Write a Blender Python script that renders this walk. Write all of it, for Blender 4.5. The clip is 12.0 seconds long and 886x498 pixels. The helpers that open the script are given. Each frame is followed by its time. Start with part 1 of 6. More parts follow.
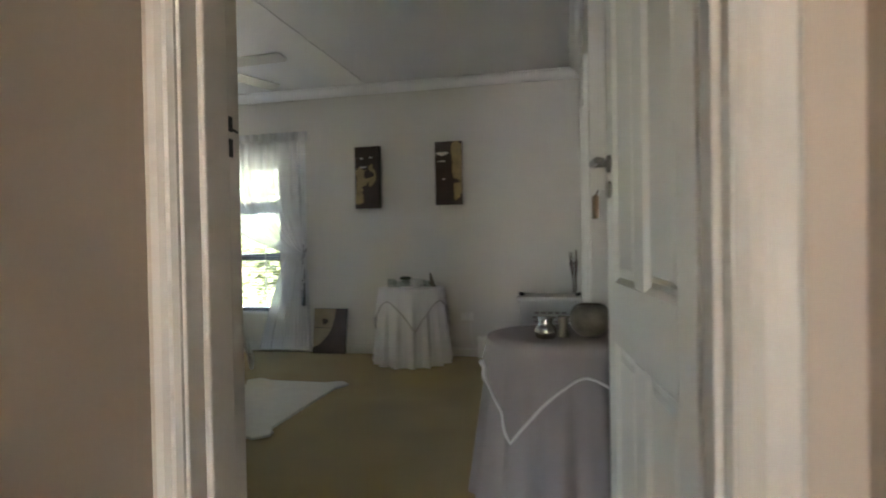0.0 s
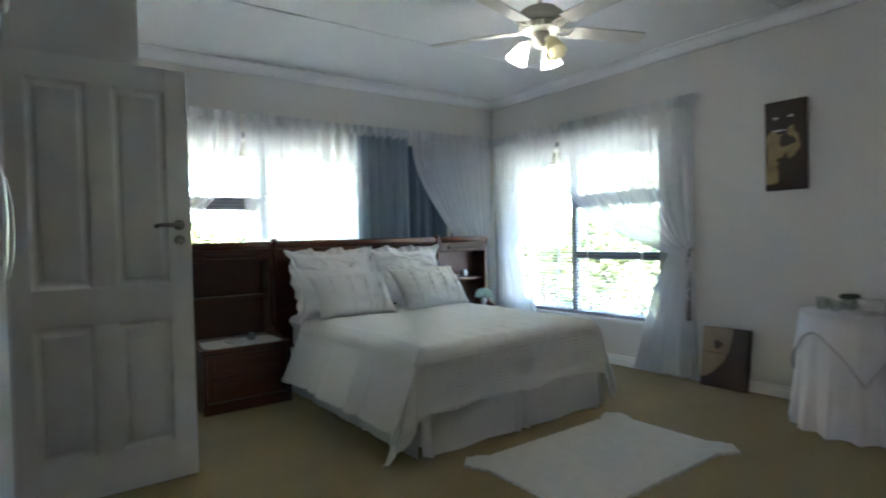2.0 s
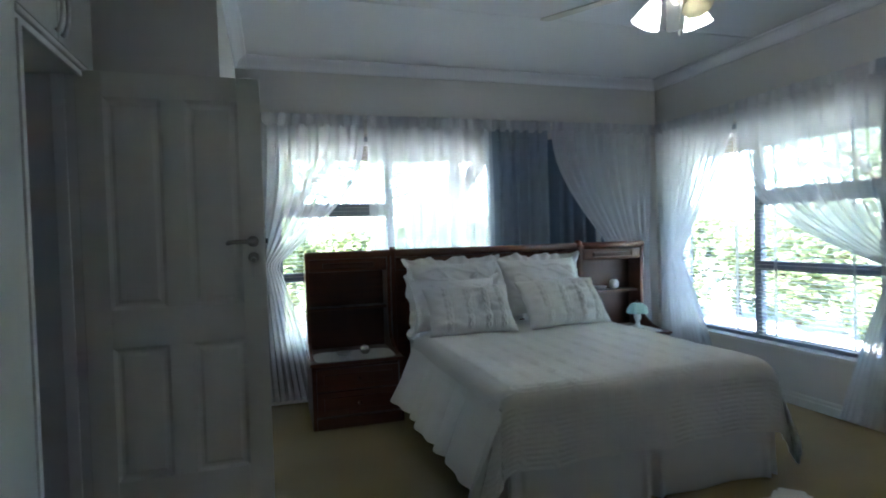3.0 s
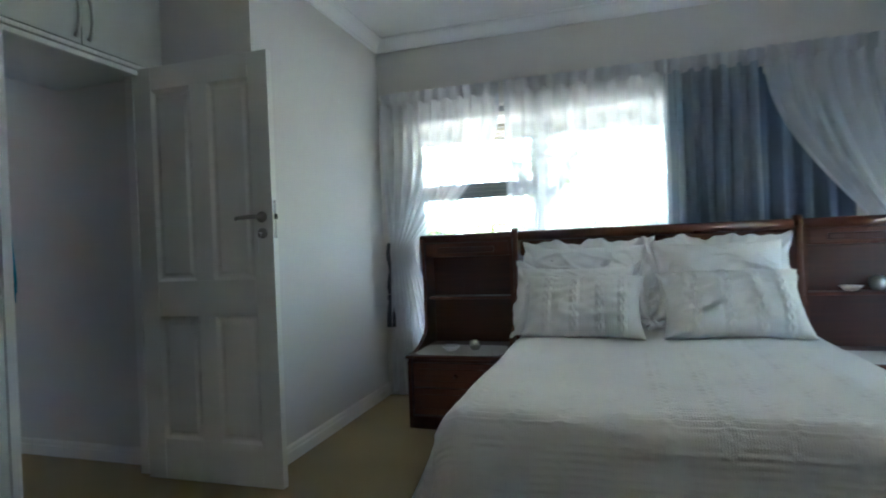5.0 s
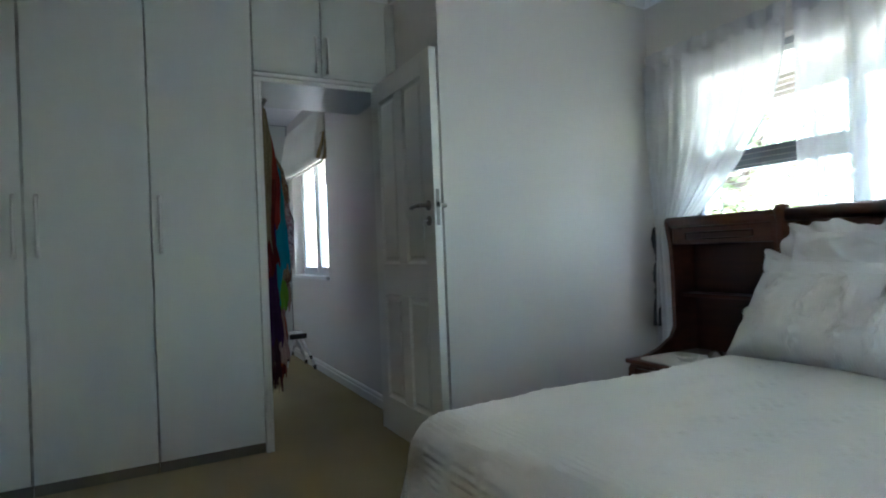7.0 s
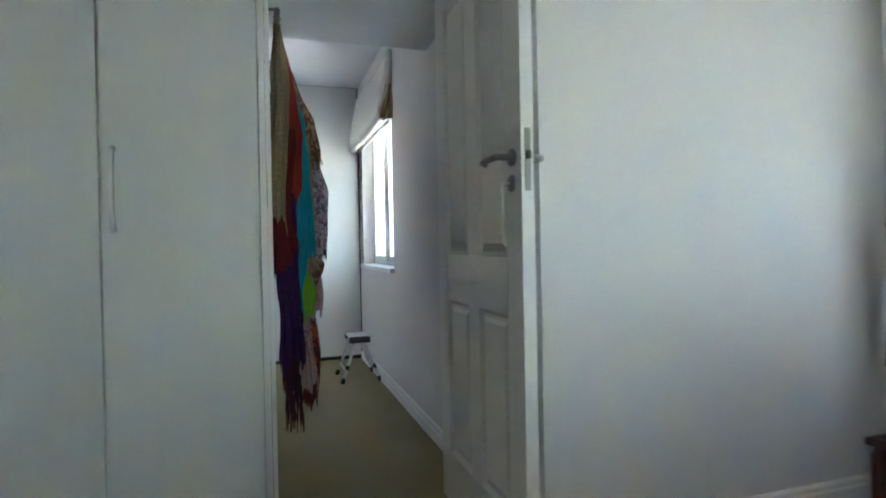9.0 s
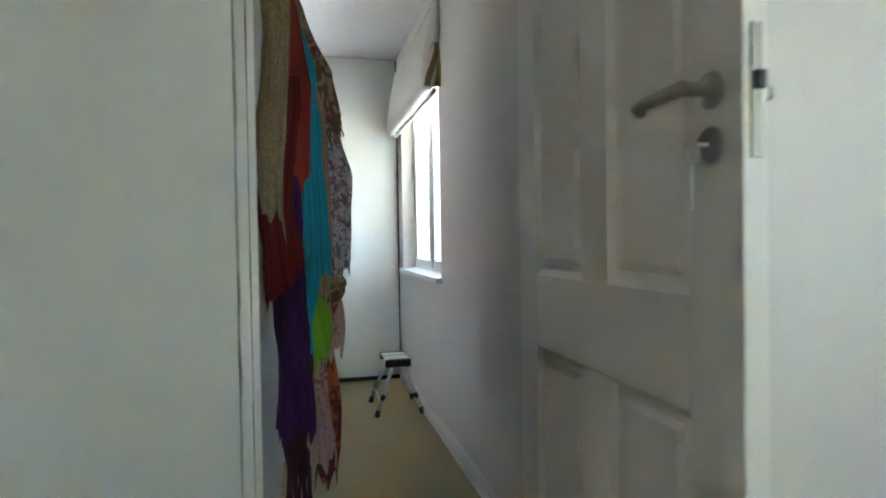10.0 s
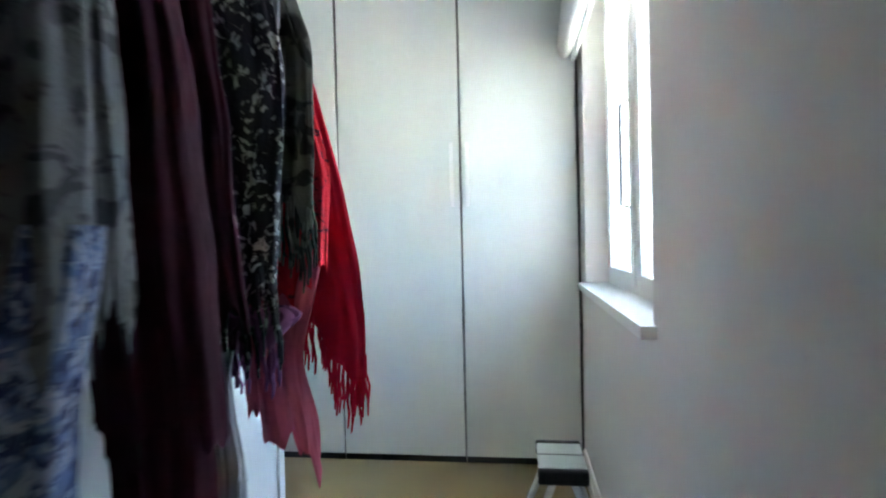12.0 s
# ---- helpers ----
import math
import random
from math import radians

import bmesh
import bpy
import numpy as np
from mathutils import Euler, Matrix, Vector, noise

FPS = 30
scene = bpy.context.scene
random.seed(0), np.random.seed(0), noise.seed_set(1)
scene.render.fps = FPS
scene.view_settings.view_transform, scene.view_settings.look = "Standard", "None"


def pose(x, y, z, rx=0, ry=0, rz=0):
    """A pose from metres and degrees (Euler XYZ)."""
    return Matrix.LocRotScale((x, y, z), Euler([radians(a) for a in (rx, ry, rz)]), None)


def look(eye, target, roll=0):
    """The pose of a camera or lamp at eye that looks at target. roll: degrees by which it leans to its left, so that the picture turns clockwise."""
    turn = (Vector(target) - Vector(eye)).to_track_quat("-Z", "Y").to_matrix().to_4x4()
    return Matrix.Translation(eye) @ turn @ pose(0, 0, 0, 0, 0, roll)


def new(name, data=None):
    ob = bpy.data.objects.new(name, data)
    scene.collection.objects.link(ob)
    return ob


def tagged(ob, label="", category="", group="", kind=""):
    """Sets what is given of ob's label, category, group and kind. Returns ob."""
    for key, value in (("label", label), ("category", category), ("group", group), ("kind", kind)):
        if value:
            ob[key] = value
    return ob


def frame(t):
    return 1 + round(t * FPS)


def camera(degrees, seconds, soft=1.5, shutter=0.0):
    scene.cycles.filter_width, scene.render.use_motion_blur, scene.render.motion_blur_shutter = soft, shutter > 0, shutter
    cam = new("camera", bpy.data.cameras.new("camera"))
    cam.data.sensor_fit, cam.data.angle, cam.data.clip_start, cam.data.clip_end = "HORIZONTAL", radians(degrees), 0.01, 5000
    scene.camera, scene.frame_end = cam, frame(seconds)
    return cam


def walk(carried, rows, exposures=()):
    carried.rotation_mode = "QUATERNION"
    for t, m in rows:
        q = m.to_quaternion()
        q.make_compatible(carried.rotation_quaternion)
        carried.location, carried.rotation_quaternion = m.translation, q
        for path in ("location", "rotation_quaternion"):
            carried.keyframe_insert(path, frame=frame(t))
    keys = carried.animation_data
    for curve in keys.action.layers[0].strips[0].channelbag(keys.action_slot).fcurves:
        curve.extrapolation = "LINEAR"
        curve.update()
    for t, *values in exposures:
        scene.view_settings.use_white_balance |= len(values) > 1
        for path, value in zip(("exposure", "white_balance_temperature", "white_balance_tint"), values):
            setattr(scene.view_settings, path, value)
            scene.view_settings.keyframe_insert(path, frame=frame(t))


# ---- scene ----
cam = camera(76.5, 12.0, 1.9, 0.4)
PATH = [
    (0, (0.142, 0.179, 1.111), (-0.303, 2.129, 1.082), -1.0),
    (0.5, (0.124, 0.488, 1.121), (-0.624, 2.342, 1.094), -1.0),
    (1, (0.046, 0.814, 1.131), (-0.998, 2.519, 1.093), -1.1),
    (1.5, (-0.022, 1.05, 1.159), (-1.368, 2.528, 1.114), -1.4),
    (2, (-0.106, 1.271, 1.185), (-1.717, 2.455, 1.14), -1.4),
    (2.5, (-0.184, 1.557, 1.232), (-1.989, 2.419, 1.181), -1.5),
    (3, (-0.333, 1.952, 1.279), (-2.244, 2.539, 1.228), -1.7),
    (5, (-0.912, 3.439, 1.109), (-2.822, 2.845, 1.096), -2.3),
    (5.5, (-1.135, 3.745, 1.08), (-2.879, 2.766, 1.067), -2.3),
    (6, (-1.363, 4.051, 1.072), (-2.869, 2.735, 1.069), -2.3),
    (6.5, (-1.6, 4.29, 1.05), (-2.836, 2.717, 1.059), -2.4),
    (7, (-1.907, 4.343, 1.043), (-2.844, 2.575, 1.053), -2.3),
    (9, (-2.464, 3.357, 1.028), (-3.067, 1.45, 1.011), -1.1),
    (9.5, (-2.515, 2.964, 1.056), (-3.056, 1.039, 1.029), -0.9),
    (10, (-2.6, 2.544, 1.074), (-3.07, 0.6, 1.041), -0.9),
    (10.5, (-2.727, 2.097, 1.069), (-3.129, 0.137, 1.048), -0.8),
    (11, (-2.833, 1.67, 1.071), (-3.11, -0.31, 1.05), -0.9),
    (11.5, (-2.92, 1.269, 1.06), (-2.95, -0.731, 1.036), -1.1),
    (12, (-3.008, 0.878, 1.061), (-2.744, -1.105, 1.033), -1.3),
]
walk(cam, [(t, look(eye, target, roll)) for t, eye, target, roll in PATH],
     exposures=[(0, 5.55, 6600, 12.5), (0.5, 5.75, 6550, 12.5), (1.0, 5.9, 6300, 12), (1.5, 5.9, 6000, 11.5), (2.2, 5.55, 5700, 11.5), (3, 5.1, 5450, 11.5), (5, 5.5, 5600, 10.5), (7, 5.4, 5650, 10), (9, 6.15, 5800, 11), (10.3, 6.35, 6300, 11), (11.5, 6.35, 6100, 11), (12, 6.35, 6000, 11)])

# ---- world and light ----
world = bpy.data.worlds.new("sky")
scene.world = world
world.use_nodes = True
_nt = world.node_tree
_sky = _nt.nodes.new("ShaderNodeTexSky")
_sky.sky_type = "NISHITA"
_sky.sun_disc = False
_sky.sun_elevation = radians(58)
_sky.sun_rotation = radians(150)
_nt.links.new(_sky.outputs[0], _nt.nodes["Background"].inputs[0])
_nt.nodes["Background"].inputs[1].default_value = 0.11

sun = new("sun", bpy.data.lights.new("sun", "SUN"))
sun.data.energy = 4.0
sun.data.angle = radians(0.5)
sun.data.color = (1.0, 0.95, 0.87)
sun.rotation_euler = Euler((radians(32), 0, radians(30)))


# ---- materials ----
def material(name, colour, rough=0.6, metal=0.0, vary=0.06, scale=6.0, fine=120.0, bump=0.05, spec=0.5, sheen=0.0, coat=0.0, second=None, stretch=(1, 1, 1), per_object=0.0):
    """A surface with colour variation at a broad and a fine scale and a fine relief."""
    m = bpy.data.materials.new(name)
    m.use_nodes = True
    nt = m.node_tree
    b = nt.nodes["Principled BSDF"]
    b.inputs["Roughness"].default_value = rough
    b.inputs["Metallic"].default_value = metal
    b.inputs["Specular IOR Level"].default_value = spec
    b.inputs["Sheen Weight"].default_value = sheen
    b.inputs["Coat Weight"].default_value = coat
    tc = nt.nodes.new("ShaderNodeTexCoord")
    mp = nt.nodes.new("ShaderNodeMapping")
    mp.inputs["Scale"].default_value = stretch
    nt.links.new(tc.outputs["Object"], mp.inputs[0])
    n1 = nt.nodes.new("ShaderNodeTexNoise")
    n1.inputs["Scale"].default_value = scale
    n1.inputs["Detail"].default_value = 4
    n2 = nt.nodes.new("ShaderNodeTexNoise")
    n2.inputs["Scale"].default_value = fine
    n2.inputs["Detail"].default_value = 3
    for n in (n1, n2):
        nt.links.new(mp.outputs[0], n.inputs["Vector"])
    mix = nt.nodes.new("ShaderNodeMix")
    mix.data_type = "RGBA"
    lo = tuple(max(0.0, c * (1 - 2.0 * vary)) for c in colour)
    hi = second or tuple(min(1.0, c * (1 + 2.0 * vary)) for c in colour)
    mix.inputs["A"].default_value = (*lo, 1)
    mix.inputs["B"].default_value = (*hi, 1)
    add = nt.nodes.new("ShaderNodeMath")
    add.operation = "MULTIPLY_ADD"
    nt.links.new(n2.outputs["Fac"], add.inputs[0])
    add.inputs[1].default_value = 0.35
    sub = nt.nodes.new("ShaderNodeMath")
    sub.operation = "MULTIPLY_ADD"
    nt.links.new(n1.outputs["Fac"], sub.inputs[0])
    sub.inputs[1].default_value = 1.1
    sub.inputs[2].default_value = -0.22
    nt.links.new(sub.outputs[0], add.inputs[2])
    nt.links.new(add.outputs[0], mix.inputs["Factor"])
    col = mix.outputs["Result"]
    if per_object:
        info = nt.nodes.new("ShaderNodeObjectInfo")
        hsv = nt.nodes.new("ShaderNodeHueSaturation")
        ramp = nt.nodes.new("ShaderNodeMapRange")
        ramp.inputs["To Min"].default_value = 1 - per_object
        ramp.inputs["To Max"].default_value = 1 + per_object
        nt.links.new(info.outputs["Random"], ramp.inputs["Value"])
        nt.links.new(ramp.outputs[0], hsv.inputs["Value"])
        nt.links.new(col, hsv.inputs["Color"])
        col = hsv.outputs[0]
    nt.links.new(col, b.inputs["Base Color"])
    if bump:
        bp = nt.nodes.new("ShaderNodeBump")
        bp.inputs["Strength"].default_value = bump
        bp.inputs["Distance"].default_value = 0.01
        nt.links.new(n2.outputs["Fac"], bp.inputs["Height"])
        nt.links.new(bp.outputs[0], b.inputs["Normal"])
    return m


def bands(m, scale, axis, strength, distance=0.01, distort=0.0):
    """Adds woven ribs to a material's relief."""
    nt = m.node_tree
    b = nt.nodes["Principled BSDF"]
    tc = nt.nodes.new("ShaderNodeTexCoord")
    w = nt.nodes.new("ShaderNodeTexWave")
    w.bands_direction = axis
    w.inputs["Scale"].default_value = scale
    w.inputs["Distortion"].default_value = distort
    w.inputs["Detail"].default_value = 1.0
    nt.links.new(tc.outputs["Object"], w.inputs["Vector"])
    bp = nt.nodes.new("ShaderNodeBump")
    bp.inputs["Strength"].default_value = strength
    bp.inputs["Distance"].default_value = distance
    nt.links.new(w.outputs["Fac"], bp.inputs["Height"])
    old = b.inputs["Normal"].links
    if old:
        nt.links.new(old[0].from_socket, bp.inputs["Normal"])
    nt.links.new(bp.outputs[0], b.inputs["Normal"])
    return m


def sheer(name, colour, clear):
    """Thin voile: part of the light goes straight through, the rest is scattered."""
    m = bpy.data.materials.new(name)
    m.use_nodes = True
    nt = m.node_tree
    nt.nodes.remove(nt.nodes["Principled BSDF"])
    out = nt.nodes["Material Output"]
    d = nt.nodes.new("ShaderNodeBsdfDiffuse")
    t = nt.nodes.new("ShaderNodeBsdfTranslucent")
    c = nt.nodes.new("ShaderNodeBsdfTransparent")
    for n in (d, t):
        n.inputs[0].default_value = (*colour, 1)
    m1 = nt.nodes.new("ShaderNodeMixShader")
    m1.inputs[0].default_value = 0.62
    nt.links.new(d.outputs[0], m1.inputs[1])
    nt.links.new(t.outputs[0], m1.inputs[2])
    m2 = nt.nodes.new("ShaderNodeMixShader")
    tc = nt.nodes.new("ShaderNodeTexCoord")
    n = nt.nodes.new("ShaderNodeTexNoise")
    n.inputs["Scale"].default_value = 9
    nt.links.new(tc.outputs["Object"], n.inputs["Vector"])
    r = nt.nodes.new("ShaderNodeMapRange")
    r.inputs["To Min"].default_value = max(0.0, clear - 0.06)
    r.inputs["To Max"].default_value = clear and clear + 0.06
    nt.links.new(n.outputs["Fac"], r.inputs["Value"])
    nt.links.new(r.outputs[0], m2.inputs[0])
    nt.links.new(m1.outputs[0], m2.inputs[1])
    nt.links.new(c.outputs[0], m2.inputs[2])
    nt.links.new(m2.outputs[0], out.inputs[0])
    return m


def glass(name, colour=(1, 1, 1), rough=0.0):
    m = bpy.data.materials.new(name)
    m.use_nodes = True
    b = m.node_tree.nodes["Principled BSDF"]
    b.inputs["Base Color"].default_value = (*colour, 1)
    b.inputs["Transmission Weight"].default_value = 1.0
    b.inputs["Roughness"].default_value = rough
    b.inputs["IOR"].default_value = 1.45
    return m


def glow(name, colour, strength):
    m = bpy.data.materials.new(name)
    m.use_nodes = True
    b = m.node_tree.nodes["Principled BSDF"]
    b.inputs["Base Color"].default_value = (*colour, 1)
    b.inputs["Roughness"].default_value = 0.3
    b.inputs["Emission Color"].default_value = (*colour, 1)
    b.inputs["Emission Strength"].default_value = strength
    return m


M_WALL = material("wall_paint", (0.70, 0.68, 0.645), 0.75, vary=0.02, scale=1.5, fine=90, bump=0.06)
# beige carries the warm tone of the light in the hall
M_HALL = material("warm_lit_hall_paint", (0.56, 0.47, 0.385), 0.7, vary=0.03, scale=1.5, fine=90, bump=0.06)
M_CEIL = material("ceiling_paint", (0.84, 0.84, 0.85), 0.8, vary=0.015, scale=2, fine=60, bump=0.04)
M_TRIM = material("trim_gloss", (0.78, 0.77, 0.74), 0.35, vary=0.02, scale=4, fine=70, bump=0.03)
M_FRAME = material("door_frame_cream", (0.68, 0.63, 0.565), 0.4, vary=0.03, scale=4, fine=60, bump=0.04)
M_DOOR = material("door_paint", (0.77, 0.76, 0.71), 0.42, vary=0.02, scale=3, fine=50, bump=0.04)
M_MELAMINE = material("melamine", (0.67, 0.69, 0.65), 0.38, vary=0.018, scale=2, fine=40, bump=0.02, stretch=(6, 6, 0.6))
M_CARPET = material("carpet", (0.33, 0.255, 0.125), 0.95, vary=0.10, scale=2.2, fine=260, bump=0.5, spec=0.1, sheen=0.2)
# dark frame colour lifted to grey, standing in for window glare
M_ALU = material("glare_lifted_aluminium", (0.29, 0.31, 0.34), 0.5, metal=0.0, vary=0.05, bump=0.0)
M_WHITEWOOD = material("window_paint", (0.78, 0.79, 0.77), 0.4, vary=0.02, bump=0.03)
# plinth colour holds the thin shadow at the foot of the wardrobe doors
M_PLINTH = material("shaded_plinth_board", (0.16, 0.14, 0.11), 0.6, vary=0.06, bump=0.03)
M_BLIND = material("blind_slat", (0.75, 0.75, 0.73), 0.5, vary=0.02, bump=0.0)
# red wood tone cut by half, so it holds the backlit darkness
M_WOOD = material("backlit_imbuia", (0.085, 0.022, 0.010), 0.32, vary=0.22, scale=5, fine=60, bump=0.06, coat=0.3, second=(0.155, 0.045, 0.018), stretch=(3, 0.5, 9))
M_WOODDARK = material("shelf_wood", (0.055, 0.016, 0.008), 0.42, vary=0.2, scale=5, fine=60, bump=0.05, second=(0.09, 0.026, 0.011), stretch=(3, 0.5, 9))
M_TAG = material("tag_wood", (0.20, 0.13, 0.08), 0.6, vary=0.3, scale=40, fine=160, bump=0.15)
M_COVER = material("knit_coverlet", (0.85, 0.845, 0.80), 0.9, vary=0.03, scale=3, fine=200, bump=0.2, spec=0.2, sheen=0.3)
M_SKIRT = material("valance_cotton", (0.78, 0.78, 0.76), 0.85, vary=0.03, scale=5, fine=220, bump=0.15, spec=0.2)
M_PILLOW = material("pillow_cotton", (0.86, 0.86, 0.85), 0.85, vary=0.02, scale=6, fine=220, bump=0.1, spec=0.2, sheen=0.2)
M_KNIT = material("knit_pillow", (0.82, 0.82, 0.80), 0.9, vary=0.03, scale=5, fine=240, bump=0.2, spec=0.2, sheen=0.2)
M_SHEER = sheer("sheer_voile", (0.92, 0.93, 0.95), 0.25)
M_VOILEBLUE = sheer("blue_grey_voile", (0.55, 0.62, 0.70), 0.25)
M_HEM = sheer("voile_hem", (0.84, 0.85, 0.88), 0.22)
M_HEADING = sheer("voile_heading", (0.84, 0.85, 0.87), 0.25)
M_BLUE = material("blue_curtain", (0.17, 0.225, 0.30), 0.85, vary=0.06, scale=6, fine=200, bump=0.15, spec=0.2)
M_GLASS = glass("window_glass")
M_CHROME = material("brushed_steel", (0.32, 0.305, 0.28), 0.28, metal=1.0, vary=0.05, fine=200, bump=0.02)
M_SILVER = material("handle_silver", (0.74, 0.74, 0.72), 0.33, metal=0.8, vary=0.03, bump=0.0)
M_BLACK = material("black_plastic", (0.02, 0.02, 0.022), 0.45, vary=0.1, bump=0.05)
M_LEAF = material("garden_leaf", (0.16, 0.19, 0.095), 0.6, vary=0.25, scale=3, bump=0.0, per_object=0.3)
_n = M_LEAF.node_tree
_thin, _both = _n.nodes.new("ShaderNodeBsdfTranslucent"), _n.nodes.new("ShaderNodeMixShader")
_thin.inputs[0].default_value = (0.30, 0.36, 0.16, 1)
_both.inputs[0].default_value = 0.45
_n.links.new(_n.nodes["Principled BSDF"].outputs[0], _both.inputs[1])
_n.links.new(_thin.outputs[0], _both.inputs[2])
_n.links.new(_both.outputs[0], _n.nodes["Material Output"].inputs[0])
# pale enough to throw sunlight up through the windows
M_BOUNCE = material("pale_bounce_ground", (0.52, 0.50, 0.46), 0.95, vary=0.25, scale=1.5, fine=40, bump=0.4)
M_BARK = material("bark", (0.12, 0.09, 0.07), 0.9, vary=0.2, scale=8, bump=0.5)
M_PLASTER = material("outside_plaster", (0.68, 0.62, 0.52), 0.85, vary=0.05, scale=2, bump=0.15)
M_EAVES = material("eaves_board", (0.24, 0.215, 0.17), 0.7, vary=0.04, scale=2, bump=0.05)


# ---- mesh helpers ----
def box(bm, x0, y0, z0, x1, y1, z1):
    r = bmesh.ops.create_cube(bm, size=1.0)
    for v in r["verts"]:
        v.co = Vector(((x0 + x1) / 2 + v.co.x * (x1 - x0), (y0 + y1) / 2 + v.co.y * (y1 - y0), (z0 + z1) / 2 + v.co.z * (z1 - z0)))
    return r["verts"]


def rbox(x0, y0, z0, x1, y1, z1, b=0.003, seg=2):
    bm = bmesh.new()
    box(bm, x0, y0, z0, x1, y1, z1)
    if b:
        bmesh.ops.bevel(bm, geom=bm.edges[:], offset=b, segments=seg, profile=0.5, affect="EDGES")
    return bm


def lathe(profile, seg=24, bm=None, m=None, wave=None):
    """Turns (radius, height) rows about z. wave(angle, height, radius) may change the radius."""
    bm = bm or bmesh.new()
    rings = []
    for r, z in profile:
        ring = []
        for i in range(seg):
            a = 2 * math.pi * i / seg
            rr = wave(a, z, r) if wave else r
            p = Vector((rr * math.cos(a), rr * math.sin(a), z))
            ring.append(bm.verts.new(m @ p if m else p))
        rings.append(ring)
    for a, b in zip(rings, rings[1:]):
        for i in range(seg):
            bm.faces.new((a[i], a[(i + 1) % seg], b[(i + 1) % seg], b[i]))
    for ring, flip in ((rings[0], True), (rings[-1], False)):
        if (ring[0].co - ring[seg // 2].co).length > 1e-4:
            bm.faces.new(ring[::-1] if flip else ring)
    return bm


def tube(points, r, seg=8, bm=None, ends=None):
    """A round bar along points; r is a radius or one per point."""
    bm = bm or bmesh.new()
    pts = [Vector(p) for p in points]
    rs = r if isinstance(r, (list, tuple)) else [r] * len(pts)
    up = None
    rings = []
    for i, p in enumerate(pts):
        d = (pts[min(i + 1, len(pts) - 1)] - pts[max(i - 1, 0)]).normalized()
        if up is None:
            up = Vector((0, 0, 1)) if abs(d.z) < 0.9 else Vector((1, 0, 0))
        s = d.cross(up).normalized()
        up = s.cross(d).normalized()
        rings.append([bm.verts.new(p + rs[i] * (math.cos(2 * math.pi * k / seg) * s + math.sin(2 * math.pi * k / seg) * up)) for k in range(seg)])
    for a, b in zip(rings, rings[1:]):
        for k in range(seg):
            bm.faces.new((a[k], a[(k + 1) % seg], b[(k + 1) % seg], b[k]))
    bm.faces.new(rings[0][::-1])
    bm.faces.new(rings[-1])
    return bm


def grid(nu, nv, f, bm=None, close=False):
    bm = bm or bmesh.new()
    vs = [[bm.verts.new(f(i / nu, j / nv)) for j in range(nv + 1)] for i in range(nu + (0 if close else 1))]
    n = len(vs)
    for i in range(nu):
        for j in range(nv):
            bm.faces.new((vs[i][j], vs[(i + 1) % n][j], vs[(i + 1) % n][j + 1], vs[i][j + 1]))
    return bm


def finish(name, bm, mat, smooth=False):
    bmesh.ops.recalc_face_normals(bm, faces=bm.faces[:])
    me = bpy.data.meshes.new(name)
    bm.to_mesh(me)
    bm.free()
    me.materials.append(mat)
    if smooth:
        me.polygons.foreach_set("use_smooth", [True] * len(me.polygons))
    return me


def part(name, bm, mat, parent, label="", smooth=False, at=None):
    ob = new(name, finish(name, bm, mat, smooth))
    ob.parent = parent
    if at is not None:
        ob.matrix_basis = at
    if label:
        ob["label"] = label
    return ob


def thing(name, label, category, at=(0, 0, 0), turn=0.0, group="", kind=""):
    e = new(name)
    e.empty_display_size = 0.1
    e.matrix_basis = pose(*at, 0, 0, turn)
    return tagged(e, label, category, group, kind)


def single(name, bm, mat, label, category, smooth=False, kind="", group="", at=None):
    ob = new(name, finish(name, bm, mat, smooth))
    if at is not None:
        ob.matrix_basis = at
    return tagged(ob, label, category, group, kind)


def structure(name, boxes, mat, label, category="wall"):
    bm = bmesh.new()
    for b in boxes:
        box(bm, *b)
    return single(name, bm, mat, label, category, kind="structure")


# ---- plan ----
XW, XE, XE2, YN, YWH, XD = -4.85, 0.24, 0.50, 5.48, 1.745, -3.30
YWARD, XWARD, XNIB = 1.205, -2.45, -0.91
YH0, YH1 = 0.98, 1.135
XJ0, XJ1 = -0.47, 0.345
ZC, ZD = 2.66, 2.47
YCUP = -1.765
W1Y0, W1Y1, W2X0, W2X1, WZ0, WZ1 = 2.0, 4.78, -4.66, -2.80, 0.40, 2.10
DWY0, DWY1, DWZ0, DWZ1 = -1.62, -0.40, 0.84, 2.12

# ---- large structure ----
structure("floor", [(-5.08, 1.515, -0.1, 0.72, 5.71, 0.0), (-3.52, -4.4, -0.1, 0.72, 1.515, 0.0)], M_CARPET, "olive brown short pile carpet across the rooms", "carpet")
structure("wall_west", [(-5.08, 1.515, 0, XW, W1Y0, ZC), (-5.08, W1Y1, 0, XW, 5.71, ZC), (-5.08, W1Y0, 0, XW, W1Y1, WZ0), (-5.08, W1Y0, WZ1, XW, W1Y1, ZC)], M_WALL, "warm grey painted plaster wall behind the bed")
structure("wall_north", [(XW, YN, 0, W2X0, 5.71, ZC), (W2X1, YN, 0, XE + 0.2, 5.71, ZC), (W2X0, YN, 0, W2X1, 5.71, WZ0), (W2X0, YN, WZ1, W2X1, 5.71, ZC)], M_WALL, "warm grey painted plaster wall with two narrow canvases")
structure("wall_east", [(XE2, YH1, 0, XE2 + 0.2, 3.1, ZC), (XE, 3.1, 0, XE2 + 0.2, 3.36, ZC), (XE, 4.22, 0, XE + 0.2, YN, ZC), (XE, 3.36, 2.05, XE + 0.2, 4.22, ZC)], M_WALL, "warm grey painted plaster wall with a white doorway")
